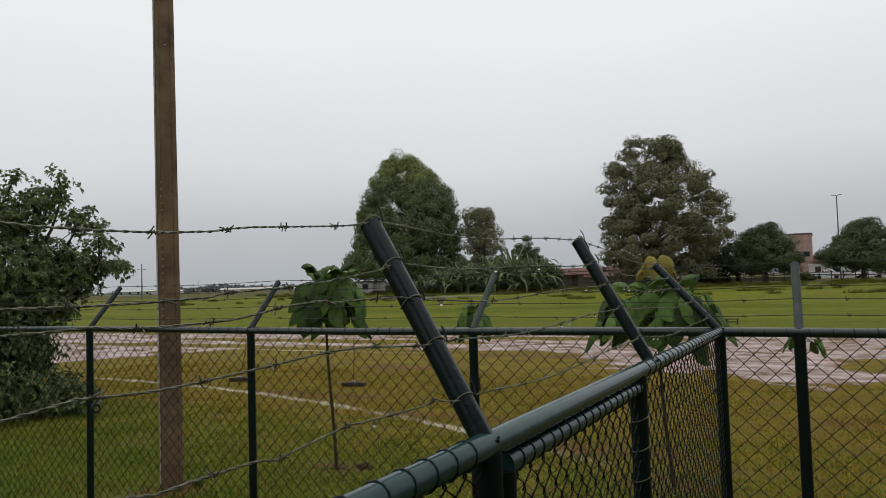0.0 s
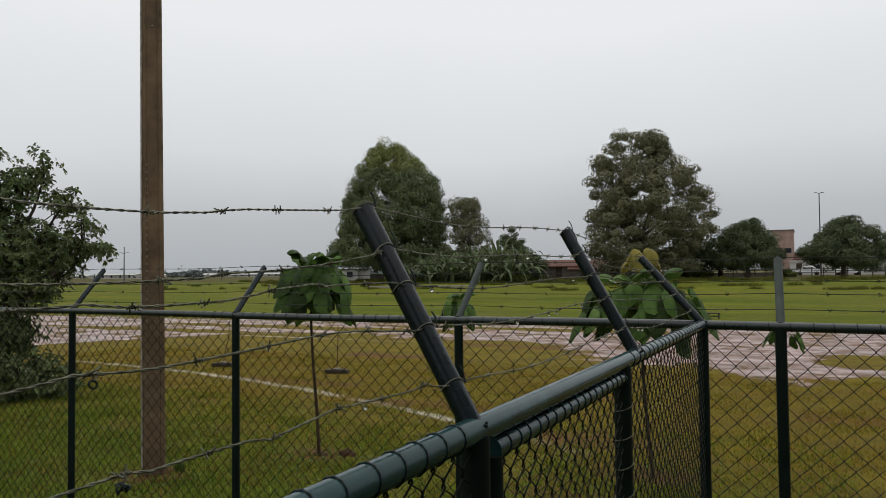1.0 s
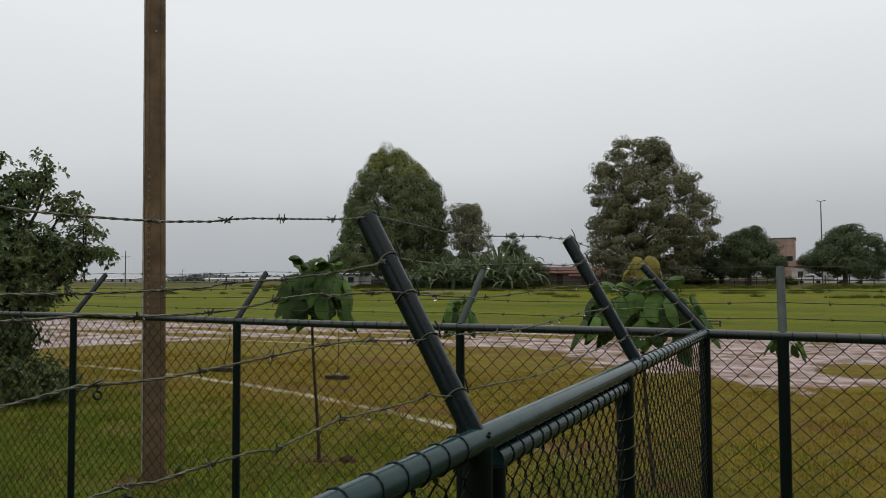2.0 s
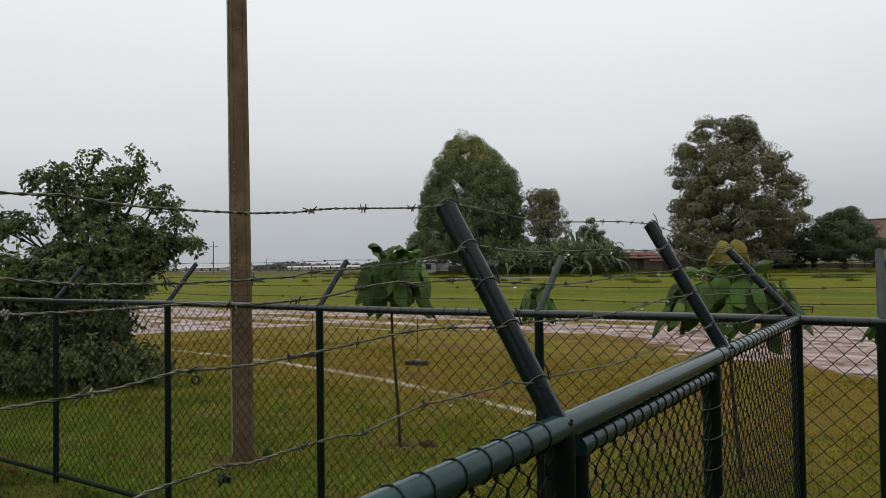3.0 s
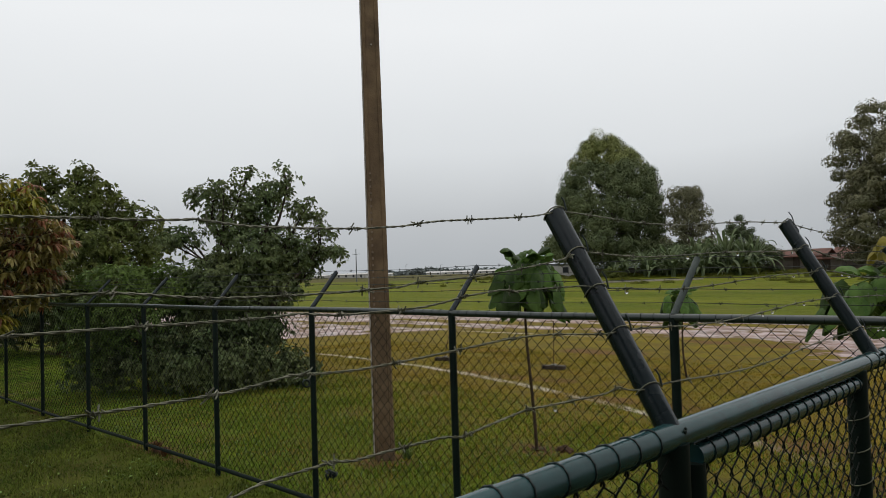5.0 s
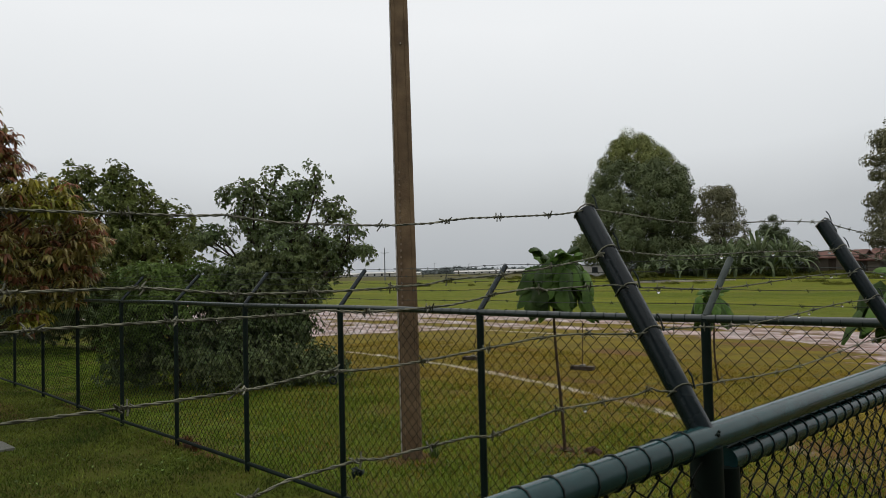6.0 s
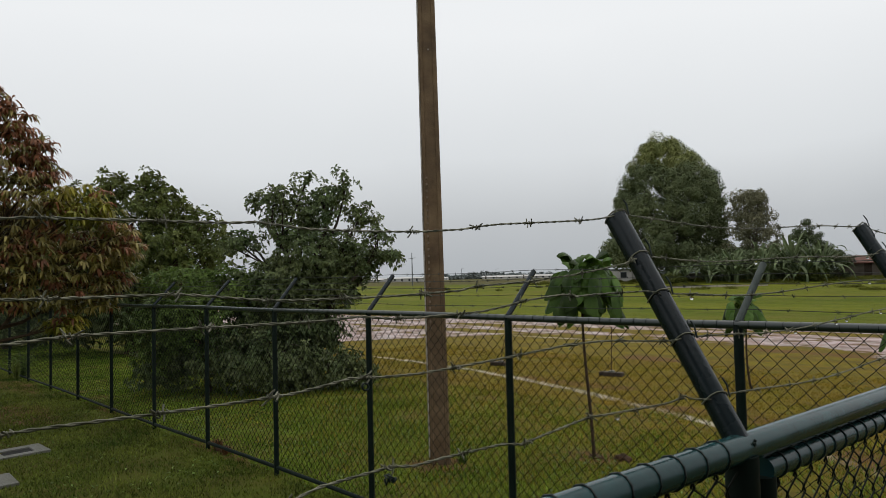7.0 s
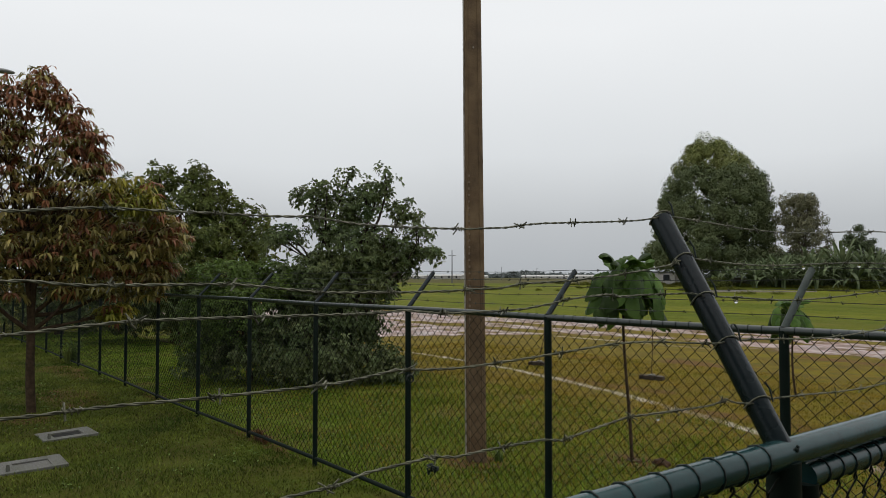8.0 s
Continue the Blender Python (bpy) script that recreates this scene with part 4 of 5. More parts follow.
for k, (x, y, w, h) in enumerate(((-50.5, 84.5, 1.6, 1.0), (-33.0, 86, 1.6, 1.2), (-12.5, 103, 2.2, 1.0), (-1.0, 106, 1.4, 0.7))):
    tree("low_shrub", "low green shrub at the far field edge", (x, y, gz(y)), 0.06, (0, 0, 0.3), [(0, 0, h * 0.7, w, w * 0.8, h * 0.6), (w * 0.6, 0, h * 0.5, w * 0.6, w * 0.6, h * 0.5)],
         (M_WILD,), 0.4, 18, (0.35, 0.2), 80 + k, density=0.8, twigs=10, category="shrub")


def distant_woods():
    rng = np.random.default_rng(5)
    lobes = []
    for x in np.linspace(-445, -285, 46):
        tall = np.interp(x, [-445, -420, -396, -360, -330, -285], [1.6, 4.0, 5.0, 3.2, 2.6, 1.2]) * rng.uniform(0.6, 1.1)
        lobes.append((x, 400 + rng.uniform(-8, 8), 1.2 + tall * 0.45, 5, 5, tall * 0.6))
    lobes += [(-455, 405, 3.0, 5, 5, 3.2)]
    lobes += [(x, 520 + rng.uniform(-8, 8), 1.4, 9, 5, rng.uniform(1.4, 3.0)) for x in np.linspace(-760, -150, 60)]
    c, o, h = crown_points(lobes, 2.4, 12, 0.5, rng, 0.4)
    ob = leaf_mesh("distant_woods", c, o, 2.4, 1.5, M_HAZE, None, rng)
    tagged(ob, "low woods on the far horizon with haze in their colour", "woods", kind="stuff")


distant_woods()


M_TUSSOCK = material("rank_field_grass", (0.075, 0.092, 0.012), (0.150, 0.150, 0.026), 1.0, (0.6, 0.8), 0, island=0.3, translucent=0.3)


def tussocks():
    """Low rank grass in broken lines across the far field."""
    rng = np.random.default_rng(61)
    lobes = []
    for row_y, count in ((70, 26), (78, 34), (88, 60), (94, 60)):
        for x in rng.uniform(-85, 22, count):
            w = rng.uniform(0.5, 1.8)
            y = row_y + rng.normal(0, 1.6)
            lobes.append((x, y, gz(y) + 0.05, w, 0.5, rng.uniform(0.07, 0.2)))
    c, o, h = crown_points(lobes, 0.35, 26, 0.8, rng, 0.5)
    ob = leaf_mesh("field_tussock", c, o, 0.22, 0.05, M_TUSSOCK, None, rng, droop=-0.9)
    tagged(ob, "low rank grass tussocks on the far field", "grass", kind="stuff")


tussocks()

# ---- bushes and trees by the fence ----
RT = np.array([0.513, 0.858])      # to the right as seen over the fence
FW = np.array([-0.858, 0.513])     # away from it


def across(rows):
    """Lobes given as right, up, away, radii and material, turned into x, y, z."""
    out = []
    for r, up, a, rx, rz, k in rows:
        p = RT * r + FW * a
        out.append((p[0], p[1], up, rx, rx, rz, k))
    return out


tree("leafy_tree", "bushy dark green tree with a ragged crown down to the grass", (-12.5, 4.42, 0), 0.11, (0, 0, 1.0),
     across(((-0.6, 1.0, 0.3, 1.25, 0.9, 0), (0.5, 0.42, -0.7, 0.9, 0.42, 0), (-0.8, 0.7, -0.9, 1.2, 0.7, 0), (-0.4, 2.1, 0, 1.0, 0.8, 0), (-0.8, 2.1, 0.2, 1.2, 0.9, 0), (0.2, 3.0, 0, 1.05, 0.7, 0),
             (1.1, 2.9, 0.2, 0.72, 0.45, 0), (-0.4, 3.75, 0.1, 0.65, 0.5, 0), (0.4, 4.15, 0, 0.55, 0.48, 0), (0.85, 4.85, 0, 0.11, 0.30, 0), (-0.9, 4.3, 0.1, 0.36, 0.24, 0), (0.0, 4.7, 0, 0.24, 0.18, 0), (0.75, 4.5, 0, 0.28, 0.22, 0), (-0.5, 4.45, 0, 0.26, 0.18, 0),
             (1.8, 2.95, 0.1, 0.42, 0.20, 0), (1.3, 2.55, 0.1, 0.36, 0.2, 0), (-1.6, 3.35, 0.3, 0.50, 0.22, 0), (1.3, 3.95, 0.1, 0.42, 0.24, 0), (1.6, 3.45, 0, 0.34, 0.2, 0), (1.1, 0.32, -0.6, 0.4, 0.26, 0), (0.4, 2.3, -0.2, 0.6, 0.4, 0), (-0.1, 1.5, 0.0, 0.75, 0.55, 0), (0.75, 2.15, 0, 0.4, 0.35, 0), (0.35, 1.25, -0.1, 0.5, 0.45, 0))),
     (M_BUSH,), 0.27, 42, (0.115, 0.052), 21, density=1.0, shell=0.55, twigs=200, bark=M_TWIG, bunch=7)
tree("leafy_shrub", "fresh green rounded shrub beside the dark bush", (-13.4, 2.4, 0), 0.07, (0, 0, 0.8),
     across(((-0.2, 1.6, 0, 1.15, 0.85, 0), (-0.5, 2.3, 0.2, 0.85, 0.5, 0), (0.5, 2.2, 0.2, 0.8, 0.55, 0), (-0.9, 1.2, 0, 0.8, 0.7, 0), (0.2, 0.8, 0, 1.1, 0.6, 1), (-0.9, 0.55, 0.1, 0.7, 0.45, 1))),
     (M_SHRUB, M_BUSH), 0.26, 42, (0.12, 0.055), 22, density=0.72, shell=0.4, twigs=120, bunch=7)
tree("leafy_tree", "broad olive green tree by the long fence", (-24.6, 4.4, 0), 0.16, (0, 0, 1.6),
     across(((0, 3.0, 0, 2.6, 1.8, 0), (-1.6, 3.4, 0, 2.0, 1.6, 0), (1.8, 3.2, 0, 1.8, 1.5, 0), (0.0, 5.0, 0, 1.5, 1.1, 0), (-1.6, 4.9, 0, 1.3, 1.0, 0), (1.0, 5.4, 0.2, 0.9, 0.7, 0), (-0.6, 6.0, 0, 0.7, 0.5, 0), (0.6, 6.2, 0, 0.45, 0.4, 0),
             (2.5, 4.5, 0, 0.9, 0.8, 0), (3.2, 3.7, 0, 0.6, 0.5, 0), (-2.8, 4.4, 0, 1.1, 1.0, 0), (0.4, 1.5, 0, 2.4, 1.0, 1), (-2.0, 1.4, 0, 2.0, 0.9, 1))),
     (M_WILD, M_BUSH), 0.40, 45, (0.20, 0.075), 23, density=0.72, shell=0.4, twigs=160, bunch=9)
for k, (x, y, s) in enumerate(((-31.0, 1.8, 1.0), (-37.0, -1.5, 1.15), (-36.0, 5.0, 1.2), (-42.0, -7.0, 1.3))):
    tree("leafy_tree", "dark tree in a row beyond the fence", (x, y, 0), 0.15, (0, 0, 1.6),
         across(((0, 2.6 * s, 0, 2.2 * s, 1.6 * s, 0), (-1.4 * s, 3.6 * s, 0, 1.6 * s, 1.3 * s, 0), (1.4 * s, 3.5 * s, 0, 1.6 * s, 1.2 * s, 0), (0, 4.6 * s, 0, 1.4 * s, 0.9 * s, 0), (0, 1.2 * s, 0, 2.4 * s, 0.8 * s, 0))),
         (M_BUSH,), 0.5, 32, (0.24, 0.10), 30 + k, density=0.6, shell=0.4, twigs=60, bunch=8)


def mango_tree(at):
    """Whorls of long hanging leaves at the ends of its twigs."""
    rng = np.random.default_rng(41)
    ob = empty("mango_tree", "young mango tree with reddish hanging leaves on the lawn", "tree", at=at)
    trunk = limb((0, 0, -0.1), (0.05, -0.1, 2.3), rng, 0.03, 9)
    tubes("trunk", [trunk], [np.linspace(0.080, 0.060, 9)], M_BARK, ob, 12)
    lobes = [(0, 0.05, 5.62, 0.34, 0.34, 0), (0, -0.55, 5.25, 0.60, 0.45, 0), (0, 0.40, 5.22, 0.40, 0.36, 0), (0, 0.72, 4.80, 0.40, 0.36, 0), (0.1, 0.0, 4.55, 0.95, 0.5, 1), (0, 0.98, 4.4, 0.28, 0.30, 0), (0, -1.3, 4.4, 1.0, 0.8, 0),
             (0.3, 0.4, 3.85, 0.95, 0.5, 1), (-0.3, -0.7, 3.6, 1.3, 0.7, 1), (0.75, 1.35, 3.80, 0.62, 0.40, 2), (0.4, 1.9, 3.2, 0.70, 0.48, 1), (0.2, 2.15, 3.25, 0.40, 0.36, 1), (0.3, 1.2, 2.9, 0.9, 0.45, 1), (0.2, 2.1, 2.75, 0.40, 0.35, 1),
             (0.4, 0.2, 2.9, 1.0, 0.5, 1), (0.2, -0.9, 2.5, 1.1, 0.55, 1), (0.3, 0.75, 2.3, 0.7, 0.35, 1), (0.2, 1.7, 2.3, 0.55, 0.35, 1), (0.4, 1.2, 1.75, 0.34, 0.16, 2), (-0.8, -1.9, 3.0, 1.2, 1.0, 0), (-0.8, 0.6, 3.6, 1.0, 0.8, 1)]
    lines, radii, per = [], [], {0: [], 1: [], 2: []}
    for x, y, z, r, rz, k in lobes:
        z += 0.08 * max(0.0, z - 3.6)
        main = limb(trunk[rng.integers(5, 9)], (x, y, z - rz * 0.3), rng, 0.14)
        lines.append(main)
        radii.append(np.linspace(0.045, 0.012, 7))
        for _ in range(int(84 * (r + rz) / 1.2)):
            d = unit(rng.normal(0, 1, 3))
            tip = np.array([x, y, z]) + d * np.array([r, r, rz]) * rng.uniform(0.45, 1.08)
            per[k if rng.random() > (0.12 if k == 2 else 0.35 if k == 0 else 0.22) else (0 if k else 1)].append((tip, unit(d + np.array([0, 0, 0.4]))))
            if rng.random() < 0.2:
                tw = limb(main[rng.integers(3, 7)], tip, rng, 0.12)
                lines.append(tw)
                radii.append(np.linspace(0.012, 0.005, 7))
    tubes("branchwork", lines, radii, M_BARK, ob, 6, caps=False)
    for k, mat in ((0, M_MANGORED), (1, M_MANGO), (2, M_MANGOYELLOW)):
        vs, fs, n = [], [], 0
        for tip, d in per[k]:
            m = rng.integers(8, 13)
            a = rng.uniform(0, 6.283, m)
            flat = np.stack([np.cos(a), np.sin(a), rng.uniform(-0.25, 0.35, m)], -1)
            ax0 = unit(flat + d * 0.3)
            ln = rng.uniform(0.17, 0.29, m)[:, None]
            hang = rng.uniform(0.2, 0.8, m)[:, None]
            p1 = tip + ax0 * ln * 0.34
            p2 = p1 + unit(ax0 * (1.1 - hang) + np.array([0, 0, -1.0]) * hang) * ln * 0.36
            p3 = p2 + unit(ax0 * 0.55 + np.array([0, 0, -1.0])) * ln * 0.34
            s = unit(np.cross(ax0, [0, 0, 1.0]) + rng.normal(0, 0.25, (m, 3)))
            root = np.repeat(tip[None], m, 0)
            v = np.stack([root - s * 0.002, root + s * 0.002, p1 - s * 0.019, p1 + s * 0.019, p2 - s * 0.020, p2 + s * 0.020, p3 - s * 0.001, p3 + s * 0.001], 1).reshape(-1, 3)
            q = np.arange(m)[:, None] * 8 + n
            vs.append(v)
            fs.append(np.vstack([q + np.array([[k2, k2 + 1, k2 + 3, k2 + 2]]) for k2 in (0, 2, 4)]))
            n += 8 * m
        big_mesh("crown", np.vstack(vs), np.vstack(fs), mat, ob)
    return ob


mango_tree((-12.25, -2.15, 0))


def sapling(label, at, crown_at, height, reach, leaf, count, seed, yellow=0, wide=0.30, low=0.78):
    """A thin stem with large limp leaves hanging from its top."""
    rng = np.random.default_rng(seed)
    ob = empty("sapling", label, "sapling", "young trees beyond the fence", at=at)
    stem = limb((0, 0, -0.05), (crown_at[0], crown_at[1], height * 0.93), rng, 0.05, 10)
    tubes("stem", [stem], [np.linspace(0.024, 0.013, 10)], M_BARK, ob, 8)
    for k in range(count):
        a = k * 2.4 + rng.uniform(-0.4, 0.4)
        f = (k + 0.5) / count
        start = stem[7 + k % 3]
        out = np.array([math.cos(a), math.sin(a), 0.0])
        side = np.array([-math.sin(a), math.cos(a), 0.0])
        r = reach * math.sqrt(max(0.04, 1.0 - f * f)) * rng.uniform(0.55, 1.0)
        p0 = np.array([stem[9][0], stem[9][1], 0.0]) + out * r
        p0[2] = height * (low + (0.98 - low) * f ** 0.8) + rng.uniform(-0.08, 0.08)
        old = k >= count - yellow
        crest = not old and f > 0.76
        if crest:
            p0[:2] = stem[9][:2] + out[:2] * reach * rng.uniform(0.1, 0.66)
            p0[2] = height * rng.uniform(0.90, 0.98)
        if old:
            p0 = stem[9] + out * rng.uniform(0.03, 0.12) + np.array([0, 0, height * rng.uniform(0.13, 0.19)])
        t = np.linspace(0, 1, 7)
        ln = (0.8 if old else 0.72 if crest else 1.0) * leaf * rng.uniform(0.75, 1.2)
        bend = rng.uniform(0.85, 1.15)
        if old:
            ang = 0.55 - bend * (0.3 + 2.0 * t ** 0.6)
        elif crest:
            ang = 1.15 - bend * 2.1 * t ** 1.1
        else:
            ang = -0.15 - bend * (0.55 + 0.75 * t ** 0.5)
        step = ln / 6
        tubes("leaf_stalk", [[start, start * 0.5 + p0 * 0.5 + np.array([0, 0, 0.05]), p0]], 0.005, M_SHRUB, ob, 5)
        px = np.r_[0, np.cumsum(np.cos(ang[:-1]) * step)]
        pz = np.r_[0, np.cumsum(np.sin(ang[:-1]) * step)]
        mid = p0 + out * px[:, None] + np.array([0, 0, 1.0]) * pz[:, None]
        w = leaf * wide * (0.6 if old else 1.0) * rng.uniform(0.85, 1.15) * np.sin(np.clip(t * 0.95 + 0.04, 0, 1) * np.pi) ** 0.52
        nrm = np.stack([-np.sin(ang)[:, None] * out], 0)[0] + np.cos(ang)[:, None] * np.array([0, 0, 1.0])
        twist = side + 0.3 * rng.normal(0, 1, 3)
        twist /= np.linalg.norm(twist)
        cols = []
        for s in (-1.0, -0.5, 0.0, 0.5, 1.0):
            wave = 0.012 * np.sin(t * 9 + s * 3 + k)
            cols.append(mid + twist * (s * w)[:, None] + nrm * (abs(s) * w * -0.55 + wave * abs(s) + 0.010 * (s == 0))[:, None])
        v = np.stack(cols, 1).reshape(-1, 3)
        i, j = np.meshgrid(np.arange(6), np.arange(4), indexing="ij")
        fc = np.stack([i * 5 + j, i * 5 + j + 1, (i + 1) * 5 + j + 1, (i + 1) * 5 + j], -1).reshape(-1, 4)
        big_mesh("leaf", v, fc, M_SAPYELLOW if k >= count - yellow else M_SAPLEAF, ob, "yellowing leaf" if k >= count - yellow else "", smooth=True)
    return ob


sapling("young tree with large limp green leaves on a thin stem", (-3.62, 3.29, 0), (-0.1, 0.05), 2.66, 0.47, 0.33, 78, 51, wide=0.43, low=0.745)
sapling("young tree with drooping leaves and a yellowing top", (0.52, 4.0, 0), (-0.10, 0.0), 2.34, 0.70, 0.39, 84, 52, yellow=9, wide=0.32, low=0.79)
sapling("small young tree with a tuft of green leaves", (-4.74, 10.1, 0), (-0.1, 0.0), 1.90, 0.38, 0.36, 44, 53, wide=0.34, low=0.74)
sapling("small young tree with few hanging leaves", (1.68, 11.0, 0), (0.0, 0.0), 1.32, 0.30, 0.36, 12, 54, wide=0.2)


# ---- small things on the grass ----
M_STONE = material("worn_grey_stone", (0.085, 0.083, 0.075), (0.165, 0.16, 0.148), 6, (0.25, 0.5), 0.3, 50, stain=(0.07, 0.075, 0.05), stain_scale=3, stain_amount=0.7)
M_SLATE = material("dark_wet_stone", (0.020, 0.021, 0.020), (0.045, 0.045, 0.043), 8, (0.8, 0.95), 0.2, 60, spec=0.03)
M_DARKWOOD = material("wet_dark_wood", (0.030, 0.022, 0.016), (0.07, 0.052, 0.038), 12, (0.5, 0.7), 0.4, 50)
M_RUST = material("rusty_rod", (0.05, 0.03, 0.02), (0.11, 0.07, 0.045), 30, (0.6, 0.8), 0.2, 90)
M_DIRT = material("red_brown_soil", (0.030, 0.016, 0.008), (0.075, 0.040, 0.020), 18, (0.8, 0.95), 0.6, 60)


def grave_plaque(at, turn, pale):
    ob = empty("ground_plaque", "grey stone plaque set flat in the lawn", "plaque", "stone plaques in the lawn", at=at)
    ob.rotation_euler = (radians(1.5), radians(-1), turn)
    bm = bmesh.new()
    for sx, sy, px, py in ((0.70, 0.17, 0, 0.285), (0.70, 0.17, 0, -0.285), (0.19, 0.40, -0.255, 0), (0.17, 0.40, 0.265, 0)):
        box_bm((sx, sy, 0.07), (px, py, 0.035), 0.008, bm)
    part("border", bm, M_STONE, ob)
    part("panel", box_bm((0.32, 0.40, 0.05), (0.0075, 0, 0.028), 0.005), M_STONE if pale else M_SLATE, ob, "pale worn panel" if pale else "dark wet panel")
    tubes("vase", [[(0.24, -0.28, 0.06), (0.24, -0.28, 0.10), (0.24, -0.28, 0.15)]], [np.array([0.022, 0.026, 0.018])], M_STONE, ob, 10)
    return ob


grave_plaque((-9.92, -2.06, -0.045), radians(1), False)
grave_plaque((-8.25, -2.79, -0.045), radians(-2), True)


def marker(at, turn, lean, seed):
    rng = np.random.default_rng(seed)
    ob = empty("rod_marker", "thin bent rod on a dark base block", "marker", "rod markers on the pitch", at=at)
    ob.rotation_euler = (0, 0, turn)
    part("base", box_bm((0.56, 0.20, 0.10), (0, 0, 0.05), 0.02), M_DARKWOOD, ob)
    part("strap", box_bm((0.10, 0.22, 0.03), (0, 0, 0.115), 0.008), M_STONE, ob)
    tubes("rod", [[(0, 0, 0.05), (lean * 0.3, 0, 0.4), (lean * 0.9, 0, 0.75), (lean, 0, 1.15)]], 0.011, M_RUST, ob, 8)
    return ob


marker((-11.46, 9.75, 0), radians(25), 0.16, 1)
marker((-7.94, 9.82, 0), radians(15), 0.03, 2)


def clod(at, size, seed):
    bm = bmesh.new()
    bmesh.ops.create_icosphere(bm, subdivisions=3, radius=1.0)
    for v in bm.verts:
        d = 1 + 0.55 * noise.fractal(v.co * 1.7 + Vector((seed, 0, 0)), 0.8, 2.0, 4)
        v.co = Vector((v.co.x * size[0] * d, v.co.y * size[1] * d, max(-0.02, v.co.z * size[2] * d)))
    ob = part("dirt_clod", bm, M_DIRT, None, smooth=True)
    ob.location = at
    return tagged(ob, "small clod of red-brown soil on the grass", "clod", "clods of soil")


clod((-3.30, 3.45, 0), (0.11, 0.08, 0.07), 1)
clod((-3.62, 3.32, 0), (0.12, 0.10, 0.03), 2)
clod((-7.75, 0.10, 0), (0.20, 0.10, 0.06), 3)


def tuft(label, at, count, size, mat, seed):
    """Long arching blades from one foot."""
    rng = np.random.default_rng(seed)
    a, lean, h = rng.uniform(0, 6.283, count), rng.uniform(0.15, 0.9, count), size * rng.uniform(0.5, 1.15, count)
    out = np.stack([np.cos(a), np.sin(a), 0 * a], -1)
    side = np.stack([-np.sin(a), np.cos(a), 0 * a], -1) * 0.006
    foot = out * rng.uniform(0, 0.06, count)[:, None]
    up = np.array([0, 0, 1.0])
    p1 = foot + out * (lean * h * 0.35)[:, None] + up * (h * 0.7)[:, None]
    p2 = foot + out * (lean * h * 0.95)[:, None] + up * (h * (1.0 - 0.35 * lean))[:, None]
    v = np.stack([foot - side, foot + side, p1 + side, p1 - side, p2 + side * 0.1, p2 - side * 0.1], 1).reshape(-1, 3)
    q = np.arange(count)[:, None] * 6
    ob = big_mesh("grass_tuft", v, np.vstack([q + np.array([[0, 1, 2, 3]]), q + np.array([[3, 2, 4, 5]])]), mat)
    ob.location = at
    return tagged(ob, label, "grass tuft", "tufts along the fence foot")


M_DRYTUFT = material("reddish_dry_grass", (0.090, 0.040, 0.016), (0.170, 0.085, 0.035), 8, (0.6, 0.8), 0, island=0.4, translucent=0.2)
tuft("tall green grass tuft at a fence post", (-20.0, 0.12, 0), 130, 0.75, M_SHRUB, 91)
tuft("tall green grass tuft at a fence post", (-19.7, -0.12, 0), 70, 0.55, M_WILD, 92)
tuft("reddish dry grass tuft at the fence foot", (-7.9, 0.10, 0), 120, 0.15, M_DRYTUFT, 93)
tuft("reddish dry grass tuft at the fence foot", (-7.5, 0.04, 0), 60, 0.12, M_DRYTUFT, 94)
tuft("small green grass tuft by the pole", (-4.7, 1.95, 0), 50, 0.16, M_SHRUB, 95)


def small_bench(at):
    ob = empty("low_bench", "small dark wooden bench on the far grass", "bench", at=at)
    part("seat", box_bm((0.62, 0.26, 0.05), (0, 0, 0.27), 0.01), M_DARKWOOD, ob)
    for x in (-0.24, 0.24):
        part("leg", box_bm((0.06, 0.22, 0.26), (x, 0, 0.13), 0.008), M_DARKWOOD, ob)
    part("stretcher", box_bm((0.46, 0.05, 0.05), (0, 0, 0.12), 0.008), M_DARKWOOD, ob)


small_bench((-2.05, 33.0, 0))

# ---- the far edge of the field ----
M_PLASTER = material("stained_white_plaster", (0.42, 0.41, 0.39), (0.58, 0.57, 0.55), 0.6, (0.7, 0.9), 0.2, 20, stain=(0.25, 0.23, 0.2), stain_scale=0.3, stain_amount=0.5)
M_ROOF = material("red_brown_roof_tile", (0.10, 0.045, 0.035), (0.17, 0.08, 0.06), 2, (0.6, 0.8), 0.3, 10)
M_BRICK = material("pale_orange_brick", (0.30, 0.20, 0.165), (0.38, 0.27, 0.225), 1.5, (0.7, 0.9), 0.3, 12)
M_GREYWALL = material("grey_brown_wall", (0.10, 0.085, 0.07), (0.17, 0.145, 0.12), 0.7, (0.7, 0.9), 0.3, 9)
M_DARKGLASS = material("dark_window", (0.015, 0.018, 0.02), (0.03, 0.034, 0.036), 3, (0.08, 0.2), 0)
M_STEEL = material("grey_painted_steel", (0.09, 0.095, 0.10), (0.14, 0.145, 0.15), 8, (0.4, 0.6), 0.05, 60)
M_CARPAINT = material("white_car_paint", (0.62, 0.63, 0.64), (0.70, 0.71, 0.72), 2, (0.12, 0.2), 0, coat=0.6)
M_TYRE = material("black_rubber", (0.012, 0.012, 0.012), (0.022, 0.022, 0.022), 20, (0.7, 0.9), 0.2, 40)


